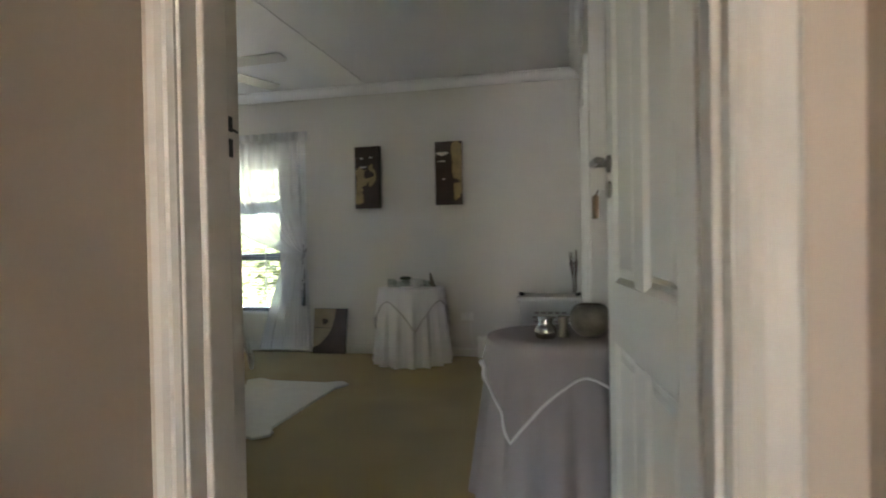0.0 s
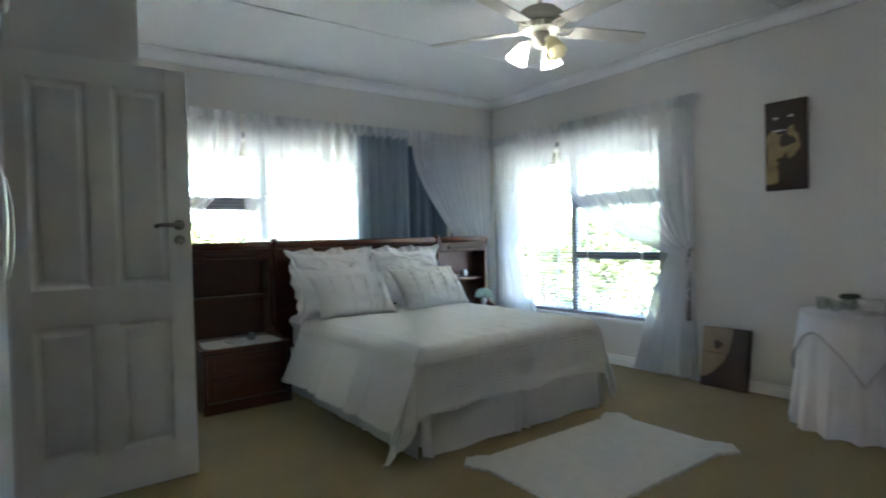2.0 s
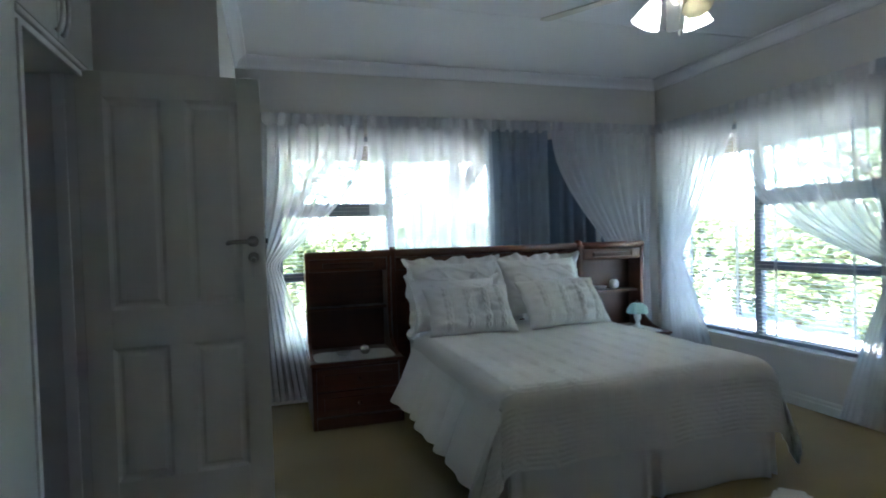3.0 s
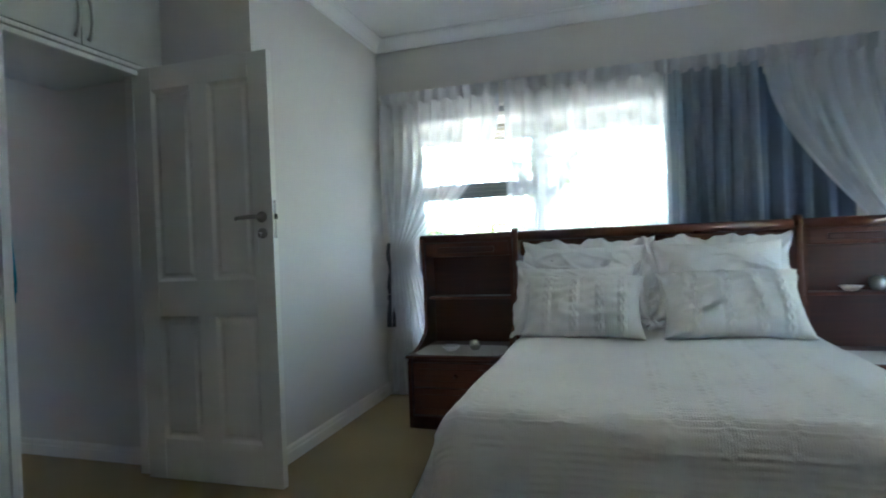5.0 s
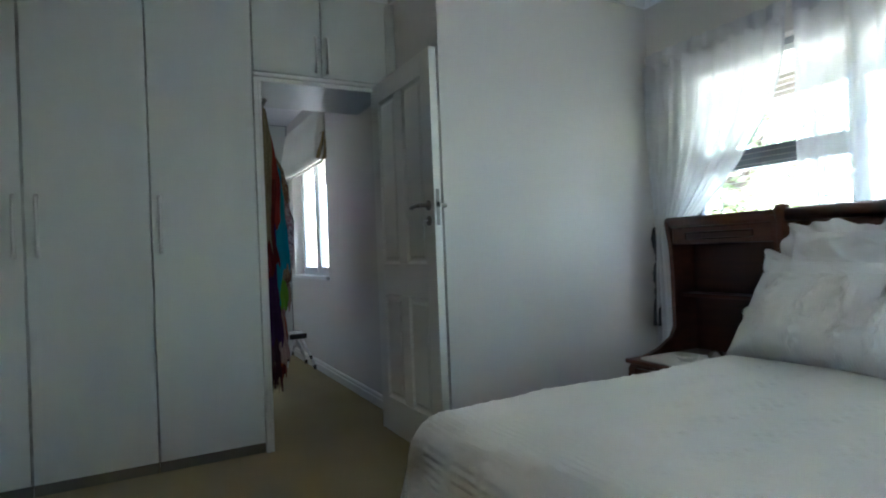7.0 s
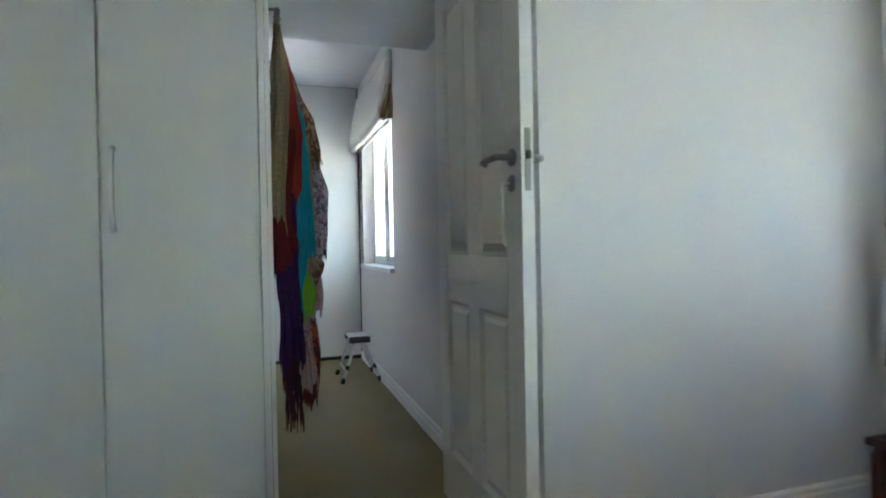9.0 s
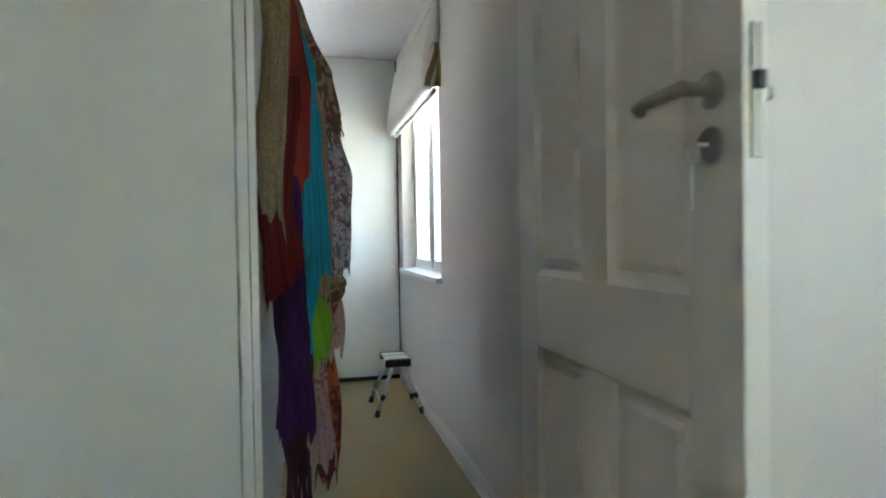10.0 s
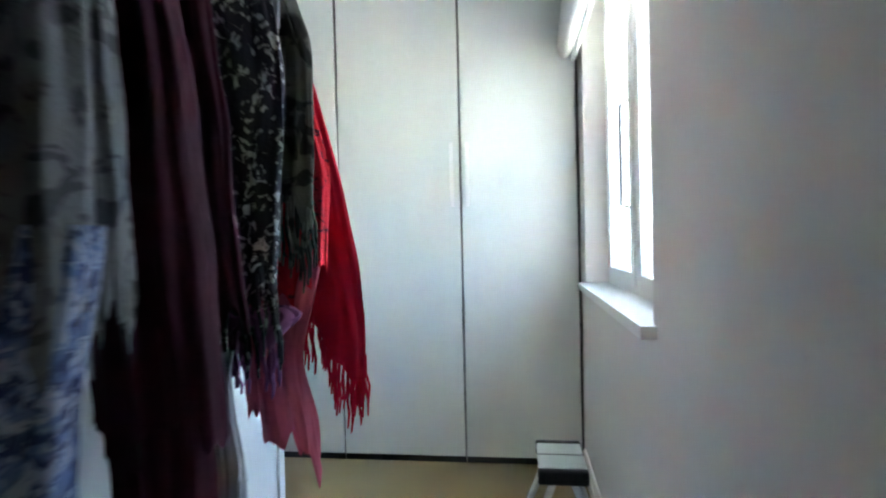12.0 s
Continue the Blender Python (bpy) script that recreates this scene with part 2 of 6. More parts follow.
structure("wall_dressing_end", [(XW, 1.515, 0, XD, YWH, ZC)], M_WALL, "pale grey painted wall beside the dressing room door")
structure("wall_dressing_side", [(XD - 0.22, DWY1, 0, XD, 1.515, ZC), (XD - 0.22, -2.5, 0, XD, DWY0, ZC), (XD - 0.22, DWY0, 0, XD, DWY1, DWZ0), (XD - 0.22, DWY0, DWZ1, XD, DWY1, ZC)], M_WALL, "lilac grey painted wall of the dressing room")
structure("wall_entry", [(XNIB, YH0, 0, XJ0 - 0.03, YH1, ZC), (XJ0 - 0.03, YH0, 2.085, XJ1 + 0.03, YH1, ZC), (XJ1 + 0.03, YH0, 0, XE2 + 0.2, YH1, ZC)], M_WALL, "painted plaster wall round the bedroom doorway")
structure("wall_over_cupboards", [(XD, 1.04, 2.57, XNIB, YH1, ZC)], M_WALL, "painted strip of wall over the cupboards")
structure("wall_dressing_back", [(XD - 0.22, -2.7, 0, -0.9, -2.5, ZC), (-1.1, -2.5, 0, -0.9, -0.3, ZC)], M_WALL, "plain painted back wall of the dressing room")
structure("wall_hall_side", [(-0.83, -4.2, 0, -0.54, YH0, ZC)], M_HALL, "hall wall, beige paint holding the warm light")
structure("wall_hall_side_2", [(0.50, -4.2, 0, 0.70, YH0, ZC)], M_HALL, "hall wall, beige paint holding the warm light")
# unseen end wall, added with an opening sized to set the hall's brightness
structure("wall_hall_back", [(-0.83, -4.4, 0, -0.44, -4.2, ZC)], M_HALL, "unseen hall end wall, its opening sized to light the hall")
structure("wall_hall_back_2", [(0.10, -4.4, 0, 0.70, -4.2, ZC)], M_HALL, "unseen hall end wall, its opening sized to light the hall")
structure("wall_hall_back_lintel", [(-0.44, -4.4, 2.05, 0.10, -4.2, ZC)], M_HALL, "unseen wall over the opening that lights the hall")
structure("wall_entry_face", [(-0.54, YH0 - 0.006, 0, -0.50, YH0 - 0.001, ZC)], M_HALL, "hall side of the doorway wall, beige holding the warm light")
structure("wall_entry_face_2", [(0.41, YH0 - 0.006, 0, 0.50, YH0 - 0.001, ZC)], M_HALL, "hall side of the doorway wall, beige holding the warm light")
structure("ceiling", [(-5.08, YH1, ZC, XE2 + 0.2, 5.71, ZC + 0.1)], M_CEIL, "white painted ceiling board", "ceiling")
structure("ceiling_dressing", [(XD - 0.22, -2.7, ZD, XWARD + 0.02, 0.477, ZD + 0.1), (XWARD + 0.02, -2.7, ZD, -0.9, -0.3, ZD + 0.1), (XD - 0.22, 0.477, ZC, XNIB, YH1, ZC + 0.1)], M_CEIL, "white painted ceiling of the dressing room", "ceiling")
structure("ceiling_hall", [(-0.9, -4.4, ZC, 0.70, YH1, ZC + 0.1)], M_CEIL, "white painted ceiling of the hall", "ceiling")


def strip(name, path, profile, mat, label, category="trim"):
    """Sweeps a profile of (out, up) along a plan path; out is to the right of the way."""
    bm = bmesh.new()
    pts = [Vector((x, y, 0)) for x, y in path]
    rings = []
    for i, p in enumerate(pts):
        d0 = (pts[i] - pts[i - 1]).normalized() if i else None
        d1 = (pts[i + 1] - pts[i]).normalized() if i + 1 < len(pts) else None
        n0 = Vector((d0.y, -d0.x, 0)) if d0 else None
        n1 = Vector((d1.y, -d1.x, 0)) if d1 else None
        if n0 and n1:
            n = (n0 + n1) / (1 + n0.dot(n1))
        else:
            n = n0 or n1
        rings.append([bm.verts.new(p + n * o + Vector((0, 0, u))) for o, u in profile])
    k = len(profile)
    for a, b in zip(rings, rings[1:]):
        for j in range(k):
            bm.faces.new((a[j], a[(j + 1) % k], b[(j + 1) % k], b[j]))
    bm.faces.new(rings[0])
    bm.faces.new(rings[-1][::-1])
    return single(name, bm, mat, label, category, kind="structure")


COVE = [(0.0, ZC - 0.085)] + [(0.012 + 0.07 * (1 - math.cos(a)), ZC - 0.082 + 0.07 * math.sin(a)) for a in [radians(q) for q in (0, 18, 36, 54, 72, 90)]] + [(0.085, ZC), (0.0, ZC)]
strip("trim_coving", [(XD, YH1), (XD, YWH), (XW, YWH), (XW, YN), (XE, YN), (XE, 3.1), (XE2, 3.1), (XE2, YH1), (XD, YH1)], COVE, M_CEIL, "white plaster cove round the ceiling")
BASE = [(0, 0), (0.018, 0), (0.018, 0.055), (0.012, 0.062), (0.012, 0.078), (0.006, 0.088), (0, 0.088)]
strip("baseboard", [(XD, YWARD + 0.02), (XD, YWH), (XW, YWH), (XW, YN), (XE, YN), (XE, 4.30)], BASE, M_TRIM, "white painted moulded skirting board", "baseboard")
strip("baseboard_dressing", [(XD, YCUP), (XD, YWARD - 0.08)], BASE, M_TRIM, "white painted moulded skirting board", "baseboard")
for i, x in enumerate((-1.81, -3.66)):
    single("trim_ceiling_joint", rbox(x - 0.02, YH1, ZC - 0.006, x + 0.02, YN - 0.08, ZC - 0.0005, 0.002), M_CEIL, "thin white cover strip over a ceiling joint", "trim", kind="structure")


# ---- windows ----
def window(name, along, a0, a1, z0, z1, depth, sections, mat, label):
    """An aluminium window. along: 'x' or 'y', the wall's direction; depth: the frame's middle; sections: (from, to, transom heights)."""
    w = thing(name, label, "window", kind="structure")

    def bar(nm, p0, p1, q0, q1, d=0.05, m=mat):
        if along == "y":
            return part(nm, rbox(depth - d / 2, p0, q0, depth + d / 2, p1, q1, 0.004 if d > 0.02 else 0), m, w)
        return part(nm, rbox(p0, depth - d / 2, q0, p1, depth + d / 2, q1, 0.004 if d > 0.02 else 0), m, w)
    f = 0.045
    bar("window_frame", a0, a1, z1 - f, z1)
    bar("window_frame", a0, a1, z0, z0 + f)
    bar("window_frame", a0, a0 + f, z0 + f, z1 - f)
    bar("window_frame", a1 - f, a1, z0 + f, z1 - f)
    edges = []
    for s0, s1, transoms in sections:
        if s0 > a0 + 0.01:
            bar("mullion", s0 - 0.03, s0 + 0.03, z0 + f, z1 - f, 0.06)
        lo = s0 + (f if s0 <= a0 + 0.01 else 0.03)
        hi = s1 - (f if s1 >= a1 - 0.01 else 0.03)
        last = z0 + f
        for tz, th in transoms:
            bar("transom", lo, hi, tz - th / 2, tz + th / 2, 0.06)
            p = bar("pane", lo, hi, last, tz - th / 2, 0.006, M_GLASS)
            p.visible_shadow = False
            last = tz + th / 2
        p = bar("pane", lo, hi, last, z1 - f, 0.006, M_GLASS)
        p.visible_shadow = False
    return w


window("window_1", "y", W1Y0, W1Y1, WZ0, WZ1, XW - 0.10, [(W1Y0, 2.91, ((0.97, 0.07), (1.50, 0.11))), (2.91, 3.84, ()), (3.84, W1Y1, ((0.97, 0.07), (1.50, 0.11)))], M_ALU, "dark aluminium window with transoms behind sheer curtains")
window("window_2", "x", W2X0, W2X1, WZ0, WZ1, YN + 0.10, [(W2X0, -3.77, ()), (-3.77, W2X1, ((0.97, 0.07), (1.49, 0.12)))], M_ALU, "dark aluminium window with transoms and blinds")
structure("window_sill", [(XW - 0.07, W1Y0, WZ0 - 0.02, XW + 0.03, W1Y1, WZ0 + 0.003)], M_TRIM, "white painted sill under the bed window", "window sill")
structure("window_sill_2", [(W2X0, YN - 0.03, WZ0 - 0.02, W2X1, YN + 0.07, WZ0 + 0.003)], M_TRIM, "white painted sill under the corner window", "window sill")


def venetian(along, a0, a1, z0, z1, depth, tilt, label):
    v = thing("venetian_blind", label, "blind", group="blinds at the bedroom windows")
    n = int((z1 - z0) / 0.030)
    L = a1 - a0
    bm = bmesh.new()
    box(bm, -0.012, -L / 2, -0.0006, 0.012, L / 2, 0.0006)
    me = finish("slat", bm, M_BLIND)
    for i in range(n):
        ob = new("slat", me)
        ob.parent = v
        z = z1 - 0.05 - i * 0.030
        if along == "y":
            ob.matrix_basis = pose(depth, (a0 + a1) / 2, z, 0, tilt, 0)
        else:
            ob.matrix_basis = pose((a0 + a1) / 2, depth, z, 0, 0, 90) @ pose(0, 0, 0, 0, tilt, 0)
    for a, b, c, d in (((a0, a1, z1 - 0.03, z1),) + tuple((q, q + 0.002, z0, z1) for q in (a0 + 0.15, a1 - 0.15))):
        if along == "y":
            part("headrail" if b - a > 0.1 else "ladder_cord", rbox(depth - 0.012, a, c, depth + 0.012, b, d, 0), M_BLIND, v)
        else:
            part("headrail" if b - a > 0.1 else "ladder_cord", rbox(a, depth - 0.012, c, b, depth + 0.012, d, 0), M_BLIND, v)
    return v


venetian("y", W1Y0 + 0.05, 2.89, WZ0 + 0.05, WZ1 - 0.05, XW - 0.05, 6, "white venetian blind with open slats in the window")
venetian("y", 2.94, 3.81, WZ0 + 0.05, WZ1 - 0.05, XW - 0.05, 6, "white venetian blind with open slats in the window")
venetian("y", 3.87, W1Y1 - 0.05, WZ0 + 0.05, WZ1 - 0.05, XW - 0.05, 6, "white venetian blind with open slats in the window")
venetian("x", W2X0 + 0.05, -3.80, WZ0 + 0.05, WZ1 - 0.05, YN + 0.05, -6, "white venetian blind with open slats in the window")
venetian("x", -3.74, W2X1 - 0.05, WZ0 + 0.05, WZ1 - 0.05, YN + 0.05, -6, "white venetian blind with open slats in the window")

# dressing room window: white timber casement in a deep reveal
dw = thing("window_3", "white painted timber casement window in the dressing room", "window", kind="structure")
XF = XD - 0.13
for y0, y1, z0, z1 in ((DWY0, DWY1, DWZ0, DWZ0 + 0.05), (DWY0, DWY1, DWZ1 - 0.05, DWZ1), (DWY0, DWY0 + 0.06, DWZ0 + 0.05, DWZ1 - 0.05), (DWY1 - 0.06, DWY1, DWZ0 + 0.05, DWZ1 - 0.05), (-1.04, -0.98, DWZ0 + 0.05, DWZ1 - 0.05)):
    part("window_frame", rbox(XF - 0.035, y0, z0, XF + 0.035, y1, z1, 0.005), M_WHITEWOOD, dw)
for y0, y1 in ((DWY0 + 0.06, -1.04), (-0.98, DWY1 - 0.06)):
    part("sash", rbox(XF - 0.02, y0, DWZ0 + 0.05, XF + 0.045, y0 + 0.05, DWZ1 - 0.05, 0.004), M_WHITEWOOD, dw)
    part("sash", rbox(XF - 0.02, y1 - 0.05, DWZ0 + 0.05, XF + 0.045, y1, DWZ1 - 0.05, 0.004), M_WHITEWOOD, dw)
    part("sash", rbox(XF - 0.02, y0 + 0.05, DWZ0 + 0.05, XF + 0.045, y1 - 0.05, DWZ0 + 0.10, 0.004), M_WHITEWOOD, dw)
    part("sash", rbox(XF - 0.02, y0 + 0.05, DWZ1 - 0.10, XF + 0.045, y1 - 0.05, DWZ1 - 0.05, 0.004), M_WHITEWOOD, dw)
    p = part("pane", rbox(XF - 0.003, y0 + 0.05, DWZ0 + 0.10, XF + 0.003, y1 - 0.05, DWZ1 - 0.10, 0), M_GLASS, dw)
    p.visible_shadow = False
    part("stay", tube([(XF + 0.05, y1 - 0.02, 1.16), (XF + 0.075, y1 - 0.02, 1.17), (XF + 0.075, y1 - 0.02, 1.50), (XF + 0.05, y1 - 0.02, 1.515)], 0.006), M_CHROME, dw, "steel casement stay")
structure("window_sill_3", [(XD - 0.10, DWY0 + 0.0, DWZ0, XD + 0.035, DWY1 + 0.03, DWZ0 + 0.028)], M_WHITEWOOD, "white painted sill of the dressing room window", "window sill")


# ---- doors ----
def panel_door(name, width, height, label, lever_side, at, group="", lever_z=1.27, kind="structure"):
    """A four panel door: its hinge edge at the origin, the leaf along +x, its faces at y 0 and -0.04."""
    d = thing(name, label, "door", kind=kind)
    d.matrix_basis = at
    T, st, mu = 0.04, 0.105, 0.10
    y0, y1 = -T, 0.0
    lock0, lock1 = 0.80, 0.975
    for nm, x0, x1, z0, z1 in (("stile", 0, st, 0, height), ("stile", width - st, width, 0, height), ("rail", st, width - st, 0, 0.20), ("rail", st, width - st, lock0, lock1), ("rail", st, width - st, height - 0.115, height), ("muntin", width / 2 - mu / 2, width / 2 + mu / 2, 0.20, lock0), ("muntin", width / 2 - mu / 2, width / 2 + mu / 2, lock1, height - 0.115)):
        part(nm, rbox(x0, y0, z0, x1, y1, z1, 0.0015, 1), M_DOOR, d)
    for x0, x1 in ((st, width / 2 - mu / 2), (width / 2 + mu / 2, width - st)):
        for z0, z1 in ((0.20, lock0), (lock1, height - 0.115)):
            bm = bmesh.new()
            box(bm, x0 + 0.001, y0 + 0.012, z0 + 0.001, x1 - 0.001, y1 - 0.012, z1 - 0.001)
            for yy, dy in ((y1, -1), (y0, 1)):
                # sloping sticking round the panel, then the raised field
                rows = []
                for inset, dep in ((0.0, 0.001), (0.014, 0.011), (0.026, 0.0115), (0.040, 0.005)):
                    rows.append([bm.verts.new((x, yy + dy * dep, z)) for x, z in ((x0 + inset, z0 + inset), (x1 - inset, z0 + inset), (x1 - inset, z1 - inset), (x0 + inset, z1 - inset))])
                for a, b in zip(rows, rows[1:]):
                    for i in range(4):
                        bm.faces.new((a[i], a[(i + 1) % 4], b[(i + 1) % 4], b[i]))
                bm.faces.new(rows[-1])
            part("panel", bm, M_DOOR, d)
    hx = width - 0.055
    for side in (1, -1):
        f = 0.0 if side > 0 else -T
        rot = pose(hx, f, lever_z, -90 * side, 0, 0)
        h = part("handle", lathe([(0.026, 0), (0.026, 0.006), (0.022, 0.010), (0.010, 0.011), (0.010, 0.048), (0.0, 0.048)], 20, m=rot), M_CHROME, d, "brushed steel lever handle", True)
        yy = f + side * 0.05
        part("lever", tube([(hx + 0.004, yy, lever_z), (hx - 0.03, yy, lever_z), (hx - 0.085, yy, lever_z - 0.001), (hx - 0.103, yy, lever_z - 0.003), (hx - 0.112, yy - side * 0.012, lever_z - 0.008)], [0.0105, 0.0105, 0.0100, 0.010, 0.0095], 10), M_CHROME, h, smooth=True)
        part("escutcheon", lathe([(0.025, 0), (0.025, 0.005), (0.021, 0.009), (0.0, 0.009)], 20, m=pose(hx, f, lever_z - 0.075, -90 * side, 0, 0)), M_CHROME, d, smooth=True)
    part("lock_plate", rbox(width - 0.001, -T / 2 - 0.009, lever_z - 0.10, width + 0.0025, -T / 2 + 0.009, lever_z + 0.075, 0.001), M_CHROME, d, "steel lock plate on the door edge")
    part("latch", rbox(width + 0.002, -T / 2 - 0.007, lever_z - 0.012, width + 0.012, -T / 2 + 0.007, lever_z + 0.012, 0.002), M_BLACK, d)
    for hz in (0.20, height - 0.22):
        part("hinge", rbox(-0.006, -0.012, hz - 0.05, 0.012, 0.008, hz + 0.05, 0.003), M_BLACK, d, "dark steel hinge")
    return d, hx


def key(d, hx, lever_z, y, s=1):
    k = part("key", tube([(hx, y, lever_z - 0.075), (hx, y + s * 0.03, lever_z - 0.075)], 0.003), M_SILVER, d, "small steel key with a ring")
    part("key_ring", tube([(hx + 0.012 * math.sin(a), y + s * 0.032, lever_z - 0.088 - 0.014 * math.cos(a)) for a in [i * math.pi / 8 for i in range(17)]], 0.0016, 6), M_SILVER, k)
    part("key_blade", rbox(hx - 0.011, y + s * 0.0315 - 0.0015, lever_z - 0.165, hx - 0.003, y + s * 0.0315 + 0.0015, lever_z - 0.10, 0.0008), M_SILVER, k)


# dressing room door: hinged at the far jamb, swung into the bedroom
dd, _hx = panel_door("door_1", 0.765, 2.03, "cream white four panel door standing open", 1, pose(-3.180, 1.165, 0.012, 0, 0, 90.6), lever_z=1.262)
key(dd, _hx, 1.262, -0.04, -1)
df = thing("door_frame", "white painted frame of the dressing room doorway", "door frame", kind="structure")
part("jamb", rbox(XD + 0.002, 1.06, 0, XD + 0.095, 1.158, 2.035, 0.003), M_TRIM, df)
part("jamb_stop", rbox(XD + 0.095, 1.06, 0, XD + 0.110, 1.110, 2.035, 0.003), M_TRIM, df)

# entry door and frame
ed, _ex = panel_door("door_2", 0.80, 2.03, "cream white four panel door standing wide open", 1, pose(XJ1 - 0.008, YH1 + 0.012, 0.012, 0, 0, 96.3), lever_z=1.315)
key(ed, _ex, 1.315, 0.0)
part("key_tag", rbox(_ex - 0.030, 0.036, 1.155, _ex + 0.022, 0.050, 1.225, 0.006), M_TAG, ed, "speckled brown wooden key tag")
part("tag_cord", tube([(_ex, 0.033, 1.24), (_ex - 0.004, 0.042, 1.222)], 0.0022, 6), M_WOODDARK, ed)
ef = thing("door_frame_entry", "cream painted moulded frame of the bedroom doorway", "door frame", kind="structure")
for s, x in ((1, XJ0), (-1, XJ1)):
    a, b = sorted((x - s * 0.028, x))
    part("jamb", rbox(a, YH0 - 0.005, 0, b, YH1 + 0.004, 2.06, 0.003), M_FRAME, ef)
    a, b = sorted((x, x + s * 0.014))
    part("jamb_stop", rbox(a, YH0 + 0.035, 0, b, YH1 - 0.050, 2.046, 0.004), M_FRAME, ef)
    bm = bmesh.new()
    kw = 0.62 if s > 0 else 1.0
    prof = [(0.0, 0.0), (0.0, 0.012), (0.012, 0.020), (0.030, 0.016), (0.045, 0.022), (0.066, 0.024), (0.078, 0.010), (0.078, 0.0)]
    prof = [(p * kw, q) for p, q in prof]
    for yf, dy in ((YH0, -1),):
        lo = [bm.verts.new((x - s * (0.006 + p), yf + dy * q, 0.0)) for p, q in prof]
        hi = [bm.verts.new((x - s * (0.006 + p), yf + dy * q, 2.055 + p)) for p, q in prof]
        for i in range(len(prof)):
            j = (i + 1) % len(prof)
            bm.faces.new((lo[i], lo[j], hi[j], hi[i]))
        bm.faces.new(lo)
        bm.faces.new(hi[::-1])
        if s < 0:
            continue
        l2 = [bm.verts.new((XJ0 - (0.006 + p), yf + dy * q, 2.055 + p)) for p, q in prof]
        h2 = [bm.verts.new((XJ1 + (0.006 + p), yf + dy * q, 2.055 + p)) for p, q in prof]
        for i in range(len(prof)):
            j = (i + 1) % len(prof)
            bm.faces.new((l2[i], l2[j], h2[j], h2[i]))
    part("architrave", bm, M_FRAME, ef)
part("head", rbox(XJ0, YH0 - 0.005, 2.046, XJ1, YH1 + 0.004, 2.06, 0.002), M_FRAME, ef)
for z0, z1 in ((1.319, 1.347), (1.272, 1.306)):
    part("strike_plate", rbox(XJ0 + 0.0005, YH1 - 0.044, z0, XJ0 + 0.003, YH1 - 0.022, z1, 0.001), M_BLACK, ef, "dark slot of the lock keep")
part("strike_lip", tube([(XJ0 + 0.002, YH1 - 0.03, 1.324), (XJ0 + 0.002, YH1 - 0.014, 1.323), (XJ0 + 0.0, YH1 - 0.004, 1.322)], 0.0025), M_BLACK, ef)

# white doorway in the east wall with its door closed
d3, _ = panel_door("door_3", 0.78, 2.0, "white four panel door, closed, in the east wall", 1, pose(XE + 0.10, 3.40, 0.012, 0, 0, 90), lever_z=1.05)
f3 = thing("door_frame_east", "white painted frame round a closed door", "door frame", kind="structure")
for y0, y1, z0, z1 in ((3.29, 3.395, 0, 2.1), (4.185, 4.29, 0, 2.1), (3.395, 4.185, 2.02, 2.1)):
    part("jamb", rbox(XE - 0.022, y0, z0, XE + 0.14, y1, z1, 0.004), M_TRIM, f3)


# ---- built-in wardrobes ----
def bow_handle(x, y, z, length=0.20):
    """A slim upright bow handle on a face that looks along +y."""
    return tube([(x, y + 0.002, z - length / 2), (x, y + 0.016, z - length / 2 + 0.012), (x, y + 0.026, z - length / 4), (x, y + 0.029, z), (x, y + 0.026, z + length / 4), (x, y + 0.016, z + length / 2 - 0.012), (x, y + 0.002, z + length / 2)], [0.010, 0.009, 0.008, 0.008, 0.008, 0.009, 0.010], 10)


def wardrobe(x0, x1, handle_x, label):
    w = thing("wardrobe", label, "wardrobe", ((x0 + x1) / 2, 0.9, 0), group="built-in wardrobes beside the dressing room")
    hw = (x1 - x0) / 2
    part("body", rbox(-hw + 0.001, -0.30, 0.0, hw - 0.001, 0.278, 2.57, 0.001, 1), M_MELAMINE, w)
    part("plinth", rbox(-hw + 0.001, 0.279, 0.0, hw - 0.001, 0.292, 0.052, 0.001, 1), M_PLINTH, w, "recessed plinth, coloured dark for the shade below the door")
    dr = part("door", rbox(-hw + 0.004, 0.284, 0.056, hw - 0.004, 0.305, 2.56, 0.0025), M_MELAMINE, w)
    hx = handle_x - (x0 + x1) / 2
    part("handle", bow_handle(hx, 0.305, 1.235, 0.28), M_SILVER, dr, "slim silver bow handle", True)
    return w


wardrobe(-2.45, -1.938, -1.978, "tall off-white melamine wardrobe with one full height door")
wardrobe(-1.937, -1.425, -1.475, "tall off-white melamine wardrobe with one full height door")
wardrobe(-1.424, -0.912, -1.388, "tall off-white melamine wardrobe beside the entry")

tp = thing("cupboard_over_door", "off-white cupboard with two doors over the doorway", "cupboard", (0, 0, 0))
part("body", rbox(XD + 0.002, 0.48, 2.058, XWARD - 0.002, YWARD - 0.026, 2.57, 0.001), M_MELAMINE, tp)
part("trim", rbox(XD + 0.002, YWARD - 0.024, 2.012, XWARD - 0.002, YWARD - 0.008, 2.036, 0.004), M_TRIM, tp)
part("trim", rbox(XD + 0.002, YWARD - 0.024, 2.038, XWARD - 0.002, YWARD + 0.004, 2.060, 0.005), M_TRIM, tp)
for x0, x1, hx in ((XD + 0.07, -2.835, -2.865), (-2.829, XWARD - 0.004, -2.80)):
    dr = part("door", rbox(x0, YWARD - 0.02, 2.064, x1, YWARD + 0.002, 2.56, 0.003), M_MELAMINE, tp)
    part("handle", bow_handle(hx, YWARD + 0.002, 2.19, 0.20), M_SILVER, dr, "slim silver bow handle", True)
